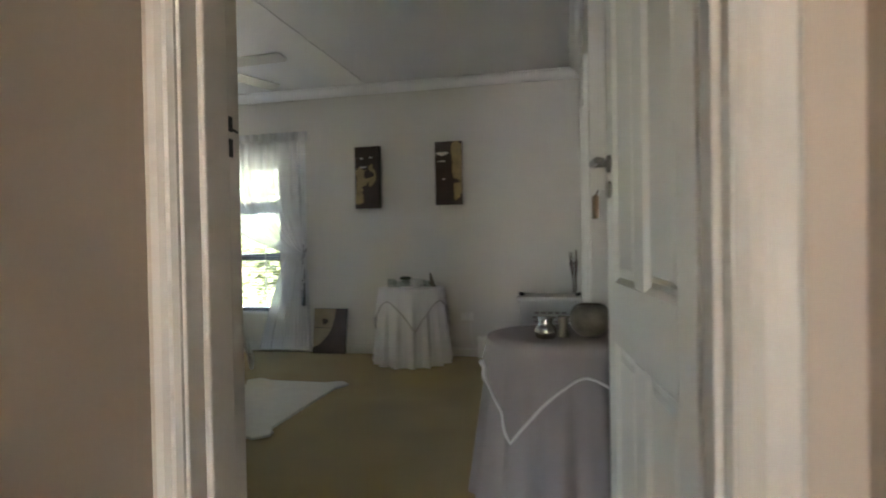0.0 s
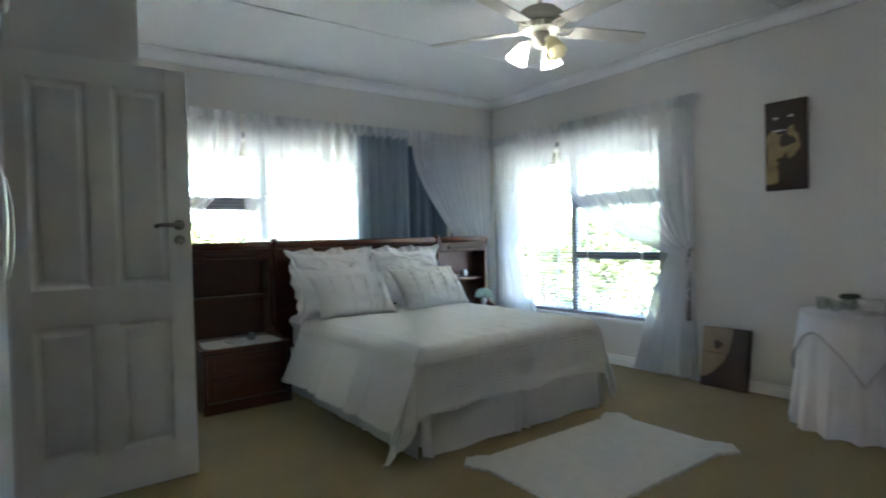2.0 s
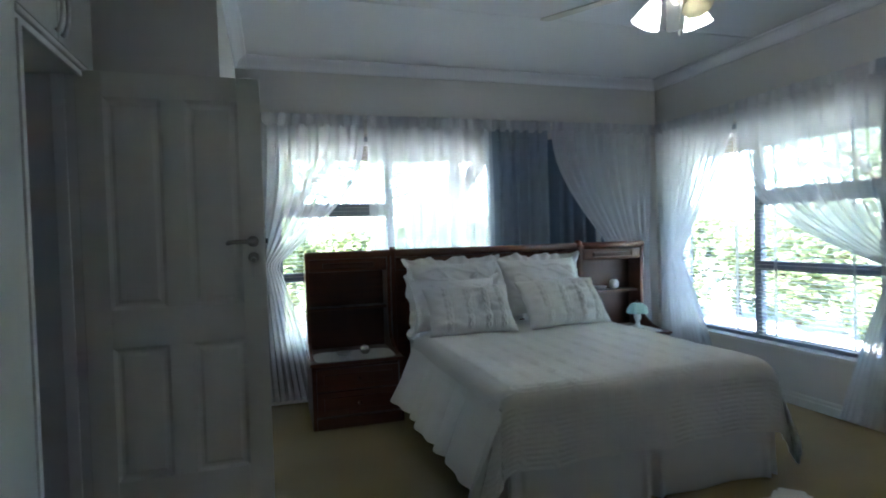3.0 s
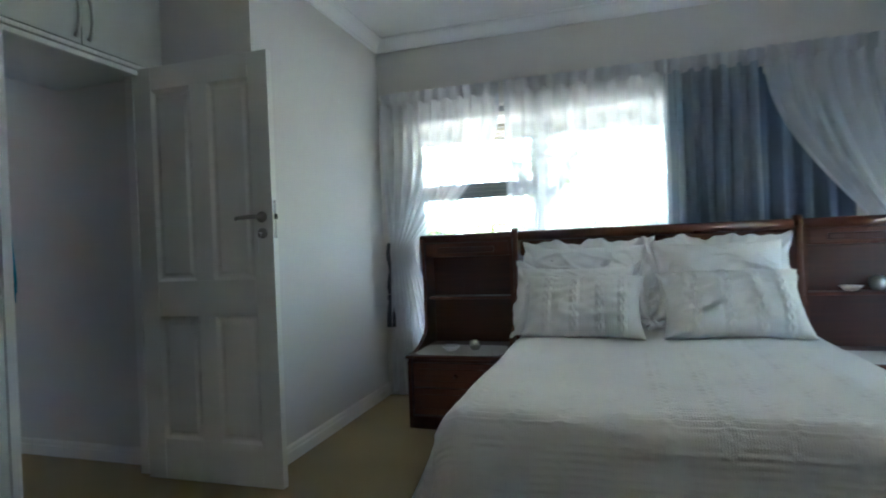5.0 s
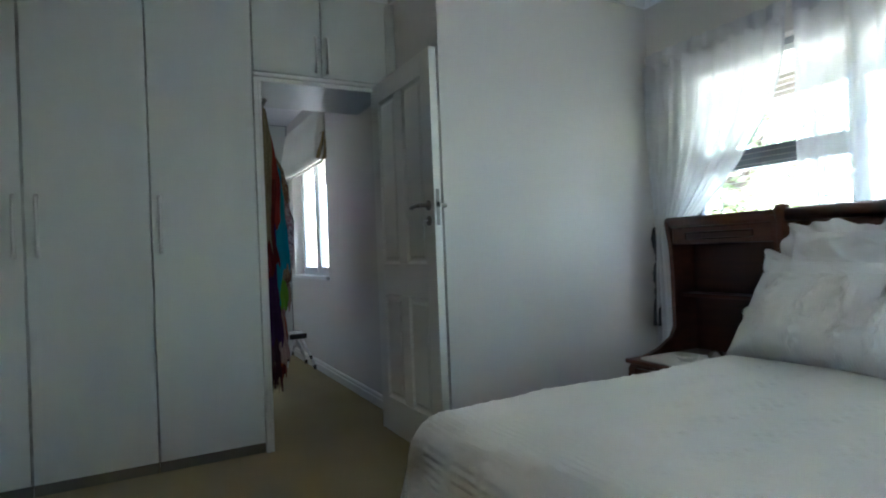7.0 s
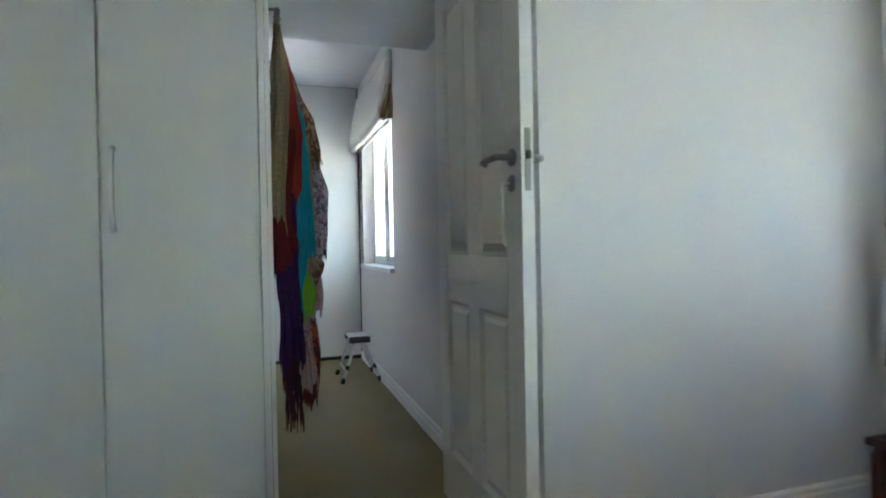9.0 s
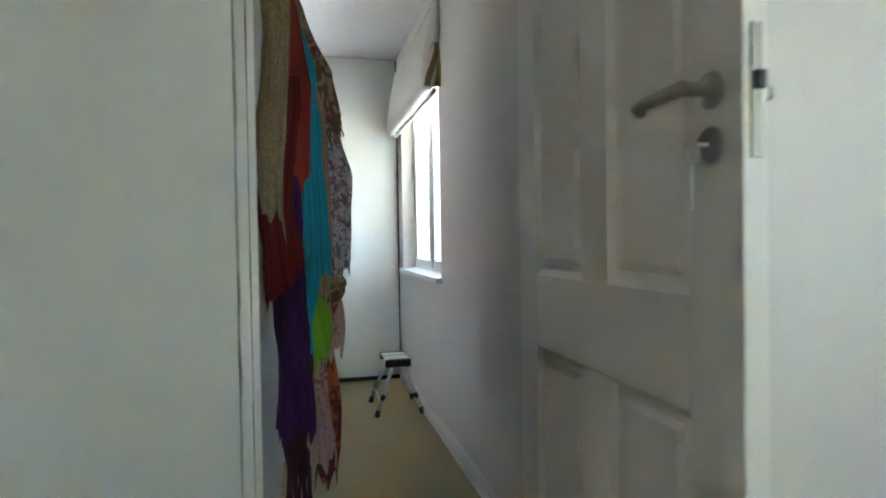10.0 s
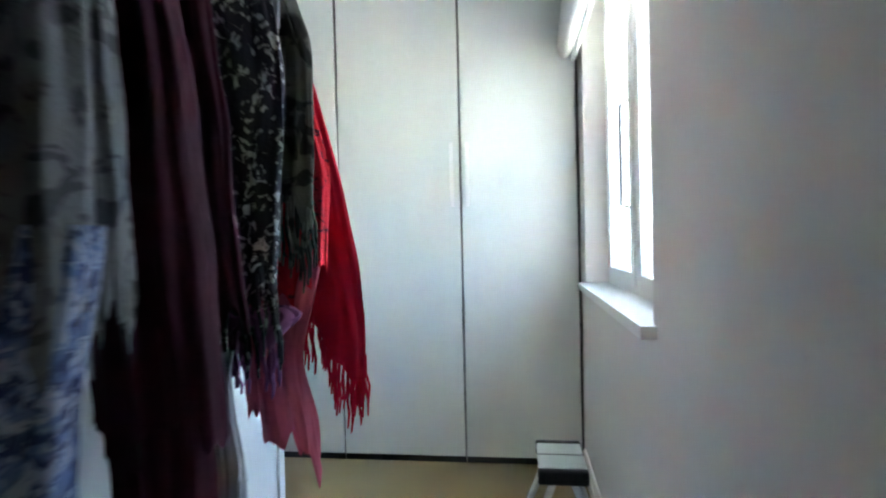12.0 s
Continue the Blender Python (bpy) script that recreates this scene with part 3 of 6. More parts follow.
part("filler", rbox(XD + 0.002, YWARD - 0.02, 2.064, XD + 0.066, YWARD - 0.004, 2.56, 0.002), M_MELAMINE, tp)

# side panel of the wardrobes in the dressing room, with its edging
sp = thing("wardrobe_end_panel", "off-white melamine end panel of the wardrobes", "panel")
part("panel_board", rbox(XWARD - 0.020, -0.30, 0.0, XWARD - 0.0015, 0.474, 2.46, 0.001), M_MELAMINE, sp)
part("panel_board", rbox(XWARD - 0.020, 0.476, 0.0, XWARD - 0.0015, YWARD - 0.012, 2.01, 0.001), M_MELAMINE, sp)
part("edge_strip", rbox(XWARD - 0.042, YWARD - 0.010, 0.0, XWARD - 0.026, YWARD + 0.002, 2.01, 0.002), M_TRIM, sp)
part("edge_strip", rbox(XWARD - 0.024, YWARD - 0.010, 0.0, XWARD - 0.0015, YWARD + 0.006, 2.01, 0.002), M_TRIM, sp)
part("end_edge", rbox(XWARD - 0.025, -0.33, 0.0, XWARD + 0.05, -0.302, 2.46, 0.003), M_TRIM, sp)
structure("wall_wardrobe_back", [(XWARD, -0.30, 0, -0.9, 0.58, ZC)], M_WALL, "plain back of the wardrobes")

# cupboards at the end of the dressing room
for i, (x0, x1, hx) in enumerate(((-3.297, -2.749, -2.783), (-2.745, -2.152, -2.710), (-2.148, -1.502, -2.11))):
    w = thing("dressing_cupboard", "tall smooth white cupboard door reaching the ceiling", "cupboard", ((x0 + x1) / 2, YCUP, 0), group="cupboards across the end of the dressing room")
    hw = (x1 - x0) / 2
    part("body", rbox(-hw, -0.6, 0.0, hw, -0.03, ZD - 0.001, 0.001), M_MELAMINE, w)
    part("plinth", rbox(-hw, -0.029, 0.0, hw, -0.02, 0.03, 0), M_BLACK, w)
    # black sheet behind the door paints the shade in its gaps
    part("gap_shade_sheet", rbox(-hw, -0.029, 0.031, hw, -0.027, ZD - 0.002, 0), M_BLACK, w)
    dr = part("door", rbox(-hw + (0.013 if i == 0 else 0.003), -0.022, 0.036, hw - 0.003, 0.0, ZD - 0.012, 0.002), M_MELAMINE, w)
    lx = hx - (x0 + x1) / 2
    h = part("handle", rbox(lx - 0.011, 0.024, 1.22, lx + 0.011, 0.034, 1.52, 0.004), M_TRIM, dr, "white painted bar handle")
    for z in (1.25, 1.49):
        part("post", rbox(lx - 0.006, 0.0, z - 0.006, lx + 0.006, 0.025, z + 0.006, 0.001), M_TRIM, h)

# ---- outside ----
# unseen ground, added pale so that it bounces sun into the rooms
structure("ground", [(-60, -60, -0.35, 60, 60, -0.2)], M_BOUNCE, "pale unseen ground that bounces sun into the rooms", "paving")
# unseen slab added against sun leaks; its overhang dims the dressing window
structure("roof", [(-5.85, 0.98, 2.85, 1.6, 6.5, 3.0), (-4.45, -4.6, 2.85, 1.6, 0.98, 3.0)], M_EAVES, "unseen slab added over the rooms to block sun leaks", "roof")
# the last two boxes are unseen, added to dim the dressing window
structure("eaves", [(-5.80, 1.0, 2.16, -5.082, 6.45, 2.20), (-5.082, 5.712, 2.16, 1.5, 6.45, 2.20), (-5.84, 0.96, 2.02, -5.80, 6.49, 2.24), (-5.80, 6.45, 2.02, 1.5, 6.49, 2.24), (-4.40, -4.5, 2.30, -3.522, 0.96, 2.34), (-4.44, -4.5, 2.16, -4.40, 0.96, 2.38)], M_EAVES, "cream boarded eaves, unseen ones added to dim the dressing window", "eaves")


def leaf_clump(n, rx, ry, rz, size, seed):
    """Many small leaves on uneven lobes."""
    rnd = random.Random(seed)
    lobes = [(rnd.uniform(-0.6, 0.6) * rx, rnd.uniform(-0.6, 0.6) * ry, rnd.uniform(-0.5, 0.6) * rz, rnd.uniform(0.35, 0.6)) for _ in range(9)]
    verts, faces = [], []
    for _ in range(n):
        lx, ly, lz, k = rnd.choice(lobes)
        d = Vector((rnd.gauss(0, 1), rnd.gauss(0, 1), rnd.gauss(0, 1))).normalized() * (rnd.random() ** 0.4) * k
        c = Vector((lx + d.x * rx, ly + d.y * ry, lz + d.z * rz))
        a = Vector((rnd.gauss(0, 1), rnd.gauss(0, 1), rnd.gauss(0, 0.6))).normalized() * size * rnd.uniform(0.6, 1.3)
        b = a.cross(Vector((rnd.gauss(0, 1), rnd.gauss(0, 1), rnd.gauss(0, 1)))).normalized() * size * 0.4
        k = len(verts)
        verts += [c - a, c + b, c + a, c - b]
        faces.append((k, k + 1, k + 2, k + 3))
    me = bpy.data.meshes.new("crown")
    me.from_pydata(verts, [], faces)
    me.materials.append(M_LEAF)
    return me


def tree(x, y, h, r, seed, label, name="tree"):
    t = thing(name, label, name, (x, y, -0.2))
    rnd = random.Random(seed)
    part("trunk", tube([(0, 0, -0.1), (0.03, 0.02, h * 0.3), (0.0, 0.08, h * 0.55), (0.05, 0.1, h * 0.75)], [r * 0.11, r * 0.08, r * 0.06, r * 0.02], 10), M_BARK, t)
    for i in range(5):
        a = rnd.uniform(0, 6.28)
        part("limb", tube([(0.02, 0.05, h * 0.4), (math.cos(a) * r * 0.3, math.sin(a) * r * 0.3, h * 0.55), (math.cos(a) * r * 0.6, math.sin(a) * r * 0.6, h * 0.72)], [r * 0.045, r * 0.03, r * 0.01], 7), M_BARK, t)
    c = new("crown", leaf_clump(2600, r, r, h * 0.38, 0.10, seed))
    c.parent = t
    c.matrix_basis = pose(0, 0, h * 0.66)


tree(-10.5, 2.2, 4.6, 1.9, 3, "leafy green garden tree beyond the bed window")
tree(-11.5, 5.6, 5.2, 2.2, 4, "leafy green garden tree beyond the bed window")
tree(-4.6, 11.5, 4.8, 2.0, 5, "leafy green garden tree beyond the corner window")
tree(-1.6, 12.5, 4.4, 1.8, 6, "leafy green garden tree beyond the corner window")
tree(-10.2, 8.6, 4.4, 1.9, 7, "leafy green garden tree beyond the hedge")
tree(-7.4, 12.2, 4.9, 2.1, 8, "leafy green garden tree beyond the hedge")
tree(1.4, 12.0, 4.6, 2.0, 9, "leafy green garden tree beyond the hedge")
tree(-9.8, -1.2, 4.4, 1.8, 10, "leafy green garden tree beyond the hedge")

# clipped hedge of shrubs on two sides of the pale ground round the house
_bush = [leaf_clump(4200, 0.80, 0.80, 0.92, 0.075, 20 + i) for i in range(4)]
_rnd = random.Random(12)
_spots = [(-8.5, -2.4 + 0.85 * i) for i in range(14)] + [(-7.6 + 0.85 * i, 9.3) for i in range(12)]
for i, (x, y) in enumerate(_spots):
    t = thing("shrub", "dense green garden shrub outside the windows", "shrub", (x + _rnd.uniform(-0.2, 0.2), y + _rnd.uniform(-0.15, 0.15), -0.2), 90 * _rnd.randrange(4), group="shrubs in the garden hedge")
    part("trunk", tube([(0, 0, -0.1), (0.02, 0, 0.5), (0.03, 0.02, 0.9)], [0.05, 0.03, 0.015], 7), M_BARK, t)
    c = new("crown", _bush[i % 4])
    c.parent = t
    c.matrix_basis = pose(0, 0, 0.88 + _rnd.uniform(-0.06, 0.22))

# ---- bed ----
BX0, BX1, BY0, BY1, BZ = -4.40, -2.570, 2.90, 4.37, 0.60


def bed():
    b = thing("bed", "double bed with a white knitted coverlet and pleated valance", "bed", ((BX0 + BX1) / 2, (BY0 + BY1) / 2, 0))
    hx, hy = (BX1 - BX0) / 2, (BY1 - BY0) / 2
    part("base", rbox(-hx + 0.02, -hy + 0.02, 0.05, hx - 0.02, hy - 0.02, 0.32, 0.02), M_SKIRT, b)
    part("mattress", rbox(-hx + 0.01, -hy + 0.01, 0.325, hx - 0.01, hy - 0.01, BZ - 0.03, 0.05, 4), M_SKIRT, b)

    # valance: flat panels with box pleats
    def side(p0, p1, nrm, pleats):
        p0, p1, nrm = Vector(p0), Vector(p1), Vector(nrm)
        L = (p1 - p0).length
        n = int(L / 0.012)

        def f(u, v):
            s = u * L
            z = 0.012 + v * 0.34
            o = 0.006 * math.sin(s * 9.0) * (1 - v) + 0.012 * (1 - v)
            for q in pleats:
                e = (s - q) / 0.035
                if abs(e) < 2.5:
                    o += (0.022 * math.exp(-(abs(e) - 1) ** 2 * 6) - 0.03 * math.exp(-(e * 3) ** 2)) * (1.1 - v)
            p = p0.lerp(p1, u) + nrm * o
            return Vector((p.x, p.y, z + 0.004 * math.sin(s * 17) * (1 - v)))
        return grid(n, 8, f)
    k = 0.005
    part("valance", side((-hx, -hy - k, 0), (hx, -hy - k, 0), (0, -1, 0), (0.55, 1.2)), M_SKIRT, b, "white cotton valance with box pleats", True)
    part("valance", side((hx + k, -hy, 0), (hx + k, hy, 0), (1, 0, 0), (0.02, hy, 2 * hy - 0.02)), M_SKIRT, b, "white cotton valance with box pleats", True)
    part("valance", side((hx, hy + k, 0), (-hx, hy + k, 0), (0, 1, 0), (0.7, 1.4)), M_SKIRT, b, "white cotton valance with box pleats", True)

    # coverlet: one sheet that rolls over the sides and the foot
    def roll(s, half, r, flare=0.38):
        a = abs(s)
        flat = half - r
        if a <= flat:
            return s, 0.0
        e = a - flat
        q = r * math.pi / 2
        if e < q:
            t = e / r
            o, d = flat + r * math.sin(t), r * (1 - math.cos(t))
        else:
            o, d = half + flare * (e - q), r + 0.97 * (e - q)
        return math.copysign(o, s), d
    drop_side, drop_foot = 0.43, 0.36
    rr = 0.09
    wu = hy + 0.03 + drop_side - rr * 0.43
    v0, v1 = -hx + 0.30, hx + 0.02 + drop_foot - rr * 0.43

    def f(u, v):
        s = (u * 2 - 1) * wu
        t = v0 + v * (v1 - v0)
        y, dy = roll(s, hy + 0.03, rr)
        x, dx = roll(t, hx + 0.02, rr, 0.06) if t > 0 else (t, 0.0)
        big, small = max(dx, dy), min(dx, dy)
        z = BZ - big - 0.62 * small
        hang = max(0.0, big - rr)
        w = 0.0
        if dy > rr * 0.6 and dx < rr:
            w = hang * (0.085 * math.sin(t * 11.0 + (2 if s > 0 else 0)) + 0.045 * math.sin(t * 23.0 + 1.0))
            y += math.copysign(w + 0.10 * hang * (1 - v) ** 2, s)
        elif dx > rr * 0.6 and dy < rr:
            w = hang * (0.06 * math.sin(s * 10.0 + 0.7) + 0.035 * math.sin(s * 21.0))
            x += w
        elif dx > 0 and dy > 0:
            k = min(dx, dy)
            ang = math.atan2(dx, dy)
            fold = 0.20 * k * math.sin(ang * 6.0 + 0.4)
            x += fold * 0.6 - 0.08 * k
            y += math.copysign(0.6 * fold - 0.05 * k, s)
        n = noise.noise(Vector((x * 2.3, y * 2.3, 0.4)))
        z += 0.007 * n + 0.003 * noise.noise(Vector((x * 7, y * 7, 2.0)))
        # twisted cable columns run from head to foot, with fine ribs between them on the drops
        c = (s % 0.15) / 0.15
        off = 0.13 * math.sin(t * 66.0 + (1.6 if int(s / 0.15) % 2 else 0.0))
        cable = max(math.exp(-((c - 0.5 - off) / 0.075) ** 2), math.exp(-((c - 0.5 + off) / 0.075) ** 2))
        cable *= 0.0045 * (0.75 + 0.35 * math.sin(t * 33.0 + s * 40.0))
        if big < rr * 0.8:
            z += cable
            if t > hx - 0.22:
                z += 0.0016 * math.sin(t * 270.0) * min(1.0, (t - hx + 0.22) / 0.1) * min(1.0, abs(c - 0.5) * 5.0)
        elif dx > dy:
            x += cable * 0.8 + 0.0026 * math.sin(t * 270.0) * min(1.0, abs(c - 0.5) * 5.0)
        else:
            y += math.copysign(cable * 0.6, s)
        return Vector((x, y, max(z, 0.02)))
    part("coverlet", grid(250, 300, f), M_COVER, b, "off-white cable knit coverlet with soft folds", True)
    # sheet and blanket under the pillows
    part("bottom_sheet", rbox(-hx + 0.005, -hy - 0.015, BZ - 0.10, -hx + 0.40, hy + 0.015, BZ - 0.004, 0.05, 4), M_PILLOW, b, "", True)
    return b


bands(M_COVER, 30.0, "X", 0.18, 0.003, 0.6)
bands(M_COVER, 40.0, "Y", 0.12, 0.003, 1.5)
bed()


def pillow(name, w, h, t, at, mat, label, frill=0.0, cables=(), seed=0):
    """A soft cushion: lies in its local x-z plane, thick along y."""
    def body(u, v):
        a, b = u * 2 - 1, v * 2 - 1
        k = (1 - abs(a) ** 2.6) ** 0.5 * (1 - abs(b) ** 2.6) ** 0.5
        pinch = 1 - 0.10 * (1 - abs(b) ** 2) * abs(a) ** 3
        pinch2 = 1 - 0.12 * (1 - abs(a) ** 2) * abs(b) ** 3
        x, z = a * w / 2 * pinch, b * h / 2 * pinch2
        wob = noise.noise(Vector((a * 1.7 + seed, b * 1.7, seed * 0.7))) * 0.26 + noise.noise(Vector((a * 4.5, b * 4.5 + seed, 1))) * 0.12
        fold = noise.noise(Vector((a * 2.2 + b * 3.0 + seed, b * 1.2 - a * 2.0, seed * 1.3)))
        wob += (0.14 if frill else 0.0) * max(0.0, 1 - abs(fold) * 7.0)
        return x, z, t / 2 * k * (1 + wob)
    th = thing(name, label, "pillow", (0, 0, 0), group="pillows on the bed")
    th.matrix_basis = at
    bm = bmesh.new()

    def front(u, v):
        x, z, y = body(u, v)
        for c in cables:
            q = x / (w / 2) - c
            o = 0.035 * math.sin(v * 26 + c * 9)
            rib = max(math.exp(-((q - o) / 0.026) ** 2), math.exp(-((q + o) / 0.026) ** 2))
            y += (0.008 * rib - 0.002 * math.exp(-((abs(q) - 0.085) / 0.02) ** 2)) * min(1, y / 0.02)
        return Vector((x, -y, z))

    def back(u, v):
        x, z, y = body(u, v)
        return Vector((x, y * 0.8, z))
    nu, nv = (150, 80) if cables else (72, 54)
    grid(nu, nv, front, bm)
    grid(nu, nv, back, bm)
    bmesh.ops.remove_doubles(bm, verts=bm.verts[:], dist=0.0002)
    part("cushion", bm, mat, th, smooth=True)
    if frill:
        n = 120

        def edge(q):
            q = q % 1.0
            p = w + h
            s = q * 2 * p
            if s < w:
                a, b = s / w * 2 - 1, -1
            elif s < p:
                a, b = 1, (s - w) / h * 2 - 1
            elif s < p + w:
                a, b = 1 - (s - p) / w * 2, 1
            else:
                a, b = -1, 1 - (s - p - w) / h * 2
            return a, b

        def fr(u, v):
            a, b = edge(u)
            x, z, _ = body((a + 1) / 2, (b + 1) / 2)
            d = Vector((x / w, 0, z / h)).normalized()
            m = max(abs(a), abs(b))
            wave = math.sin(u * 2 * math.pi * 26 + 2 * math.sin(u * 19)) * 0.014 * v + math.sin(u * 2 * math.pi * 9 + seed) * 0.026 * v
            return Vector((x, 0, z)) + d * frill * v * (1 + 0.15 * math.sin(u * 2 * math.pi * 13)) + Vector((0, wave, 0))
        part("frill", grid(n * 2, 3, fr, close=True), mat, th, "gathered frill round the edge", True)
    return th


bands(M_KNIT, 26.0, "X", 0.25, 0.004, 0.3)
PX = BX0 + 0.10


def bed_pillow(y, x, z, w, h, t, lean, twist, mat, label, **kw):
    pillow("pillow", w, h, t, pose(x, y, z, 0, 0, 90 + twist) @ pose(0, 0, 0, -lean, 0, 0), mat, label, **kw)


# local -y of a pillow looks to the foot of the bed (+x)
bed_pillow(3.26, -4.28, 0.86, 0.68, 0.46, 0.23, 24, 0, M_PILLOW, "plump white pillow with a frilled edge against the headboard", frill=0.06, seed=1)
bed_pillow(3.96, -4.28, 0.86, 0.68, 0.46, 0.23, 24, 2, M_PILLOW, "plump white pillow with a frilled edge against the headboard", frill=0.06, seed=2)
bed_pillow(3.20, -4.13, 0.78, 0.64, 0.40, 0.18, 30, -4, M_PILLOW, "white frilled pillow tucked behind a knitted one", frill=0.05, seed=3)
bed_pillow(3.25, -3.97, 0.755, 0.63, 0.385, 0.22, 38, -3, M_KNIT, "white cable knit pillow with four raised cables", cables=(-0.55, -0.1, 0.3, 0.65), seed=4)
bed_pillow(3.96, -3.96, 0.765, 0.67, 0.395, 0.22, 38, 4, M_KNIT, "white cable knit pillow with four raised cables", cables=(-0.55, -0.1, 0.3, 0.65), seed=5)


# ---- headboard and bedside units ----
def side_profile(depth_low, z_step, depth_top, z_top):
    """Outline of a sleigh shaped upright, in (forward, up)."""
    pts = [(0, 0), (depth_low, 0), (depth_low, z_step - 0.03), (depth_low - 0.02, z_step)]
    waist = depth_top - 0.035
    for i in range(1, 15):
        q = i / 14
        flare = (depth_low - 0.03 - waist) * max(0.0, 1 - q / 0.22) ** 2.2
        roll = 0.035 * max(0.0, (q - 0.6) / 0.4) ** 2
        pts.append((waist + flare + roll, z_step + (z_top - z_step) * q))
    pts += [(depth_top - 0.02, z_top + 0.012), (0, z_top + 0.012)]
    return pts


def plate(pts, y0, y1):
    bm = bmesh.new()
    a = [bm.verts.new((x, y0, z)) for x, z in pts]
    b = [bm.verts.new((x, y1, z)) for x, z in pts]
    n = len(pts)
    for i in range(n):
        bm.faces.new((a[i], a[(i + 1) % n], b[(i + 1) % n], b[i]))
    bm.faces.new(a[::-1])
    bm.faces.new(b)
    return bm


XB = -4.70
NS_T = 0.425


def bedside(y0, y1, label):
    """A bedside cabinet with an open shelf and a curved back; its back at local x 0."""
    u = thing("bedside_unit", label, "bedside cabinet", (XB, (y0 + y1) / 2, 0), group="wooden bedside units joined to the headboard")
    h = (y1 - y0) / 2
    D, Z = 0.58, NS_T
    prof = side_profile(D, Z, 0.27, 1.15)
    part("side", plate(prof, -h, -h + 0.024), M_WOOD, u)
    part("side", plate(prof, h - 0.024, h), M_WOOD, u)
    part("back", rbox(0.05, -h + 0.025, 0.02, 0.068, h - 0.025, 1.14, 0.001), M_WOODDARK, u)
    part("top_shelf", rbox(0.069, -h + 0.025, 0.745, 0.19, h - 0.025, 0.765, 0.003), M_WOOD, u)
    part("cabinet_top", rbox(0.069, -h - 0.012, Z - 0.001, D + 0.012, h + 0.012, Z + 0.022, 0.006), M_WOOD, u)
    part("plinth", rbox(0.02, -h + 0.025, 0.0, D + 0.008, h - 0.025, 0.075, 0.006), M_WOOD, u)
    part("carcass", rbox(0.069, -h + 0.025, 0.076, D - 0.03, h - 0.025, Z - 0.002, 0.002), M_WOODDARK, u)
    for z0, z1 in ((0.255, 0.400), (0.085, 0.245)):
        d = part("drawer", rbox(D - 0.029, -h + 0.03, z0, D - 0.006, h - 0.03, z1, 0.004), M_WOOD, u)
        part("drawer_field", rbox(D - 0.0055, -h + 0.075, z0 + 0.035, D + 0.002, h - 0.075, z1 - 0.035, 0.006), M_WOOD, d)
        part("knob", lathe([(0.006, 0), (0.006, 0.012), (0.014, 0.018), (0.014, 0.024), (0.0, 0.028)], 14, m=pose(D + 0.002, 0, (z0 + z1) / 2, 0, 90, 0)), M_WOODDARK, d, "turned wooden knob", True)
    # carved top rail with a rolled moulding
    part("top_rail", rbox(0.07, -h + 0.025, 1.03, 0.245, h - 0.025, 1.125, 0.012), M_WOOD, u)
    part("rail_carving", rbox(0.2455, -h + 0.12, 1.055, 0.252, h - 0.12, 1.095, 0.010), M_WOODDARK, u, "dark carved inset in the rail")
    part("cornice", tube([(0.235, -h - 0.004, 1.150), (0.235, h + 0.004, 1.150)], 0.030, 14), M_WOOD, u, smooth=True)
    part("cap", rbox(0.0, -h + 0.024, 1.126, 0.25, h - 0.024, 1.168, 0.006), M_WOOD, u)
    return u


bedside(2.185, 2.80, "dark red wooden bedside unit with a lace doily")
bedside(4.41, 5.02, "dark red wooden bedside unit holding an orb and lamp")
hb = thing("headboard", "dark red wooden sleigh headboard behind the pillows", "headboard", (XB, 3.605, 0))
part("panel", rbox(0.06, -0.76, 0.02, 0.085, 0.76, 1.02, 0.002), M_WOOD, hb)
part("top_rail", rbox(0.05, -0.76, 1.021, 0.235, 0.76, 1.12, 0.014), M_WOOD, hb)
part("cornice", tube([(0.235, -0.785, 1.15), (0.235, 0.785, 1.15)], 0.031, 14), M_WOOD, hb, smooth=True)
part("cap", rbox(0.0, -0.78, 1.121, 0.25, 0.78, 1.166, 0.006), M_WOOD, hb)
for y in (-0.785, 0.785):
    p = part("post", rbox(0.04, y - 0.016, 0.0, 0.275, y + 0.016, 1.155, 0.008), M_WOOD, hb)
    part("scroll", lathe([(0.0, -0.02), (0.034, -0.02), (0.036, 0), (0.034, 0.02), (0.0, 0.02)], 18, m=pose(0.245, y, 1.165, 90, 0, 0)), M_WOOD, p, smooth=True)


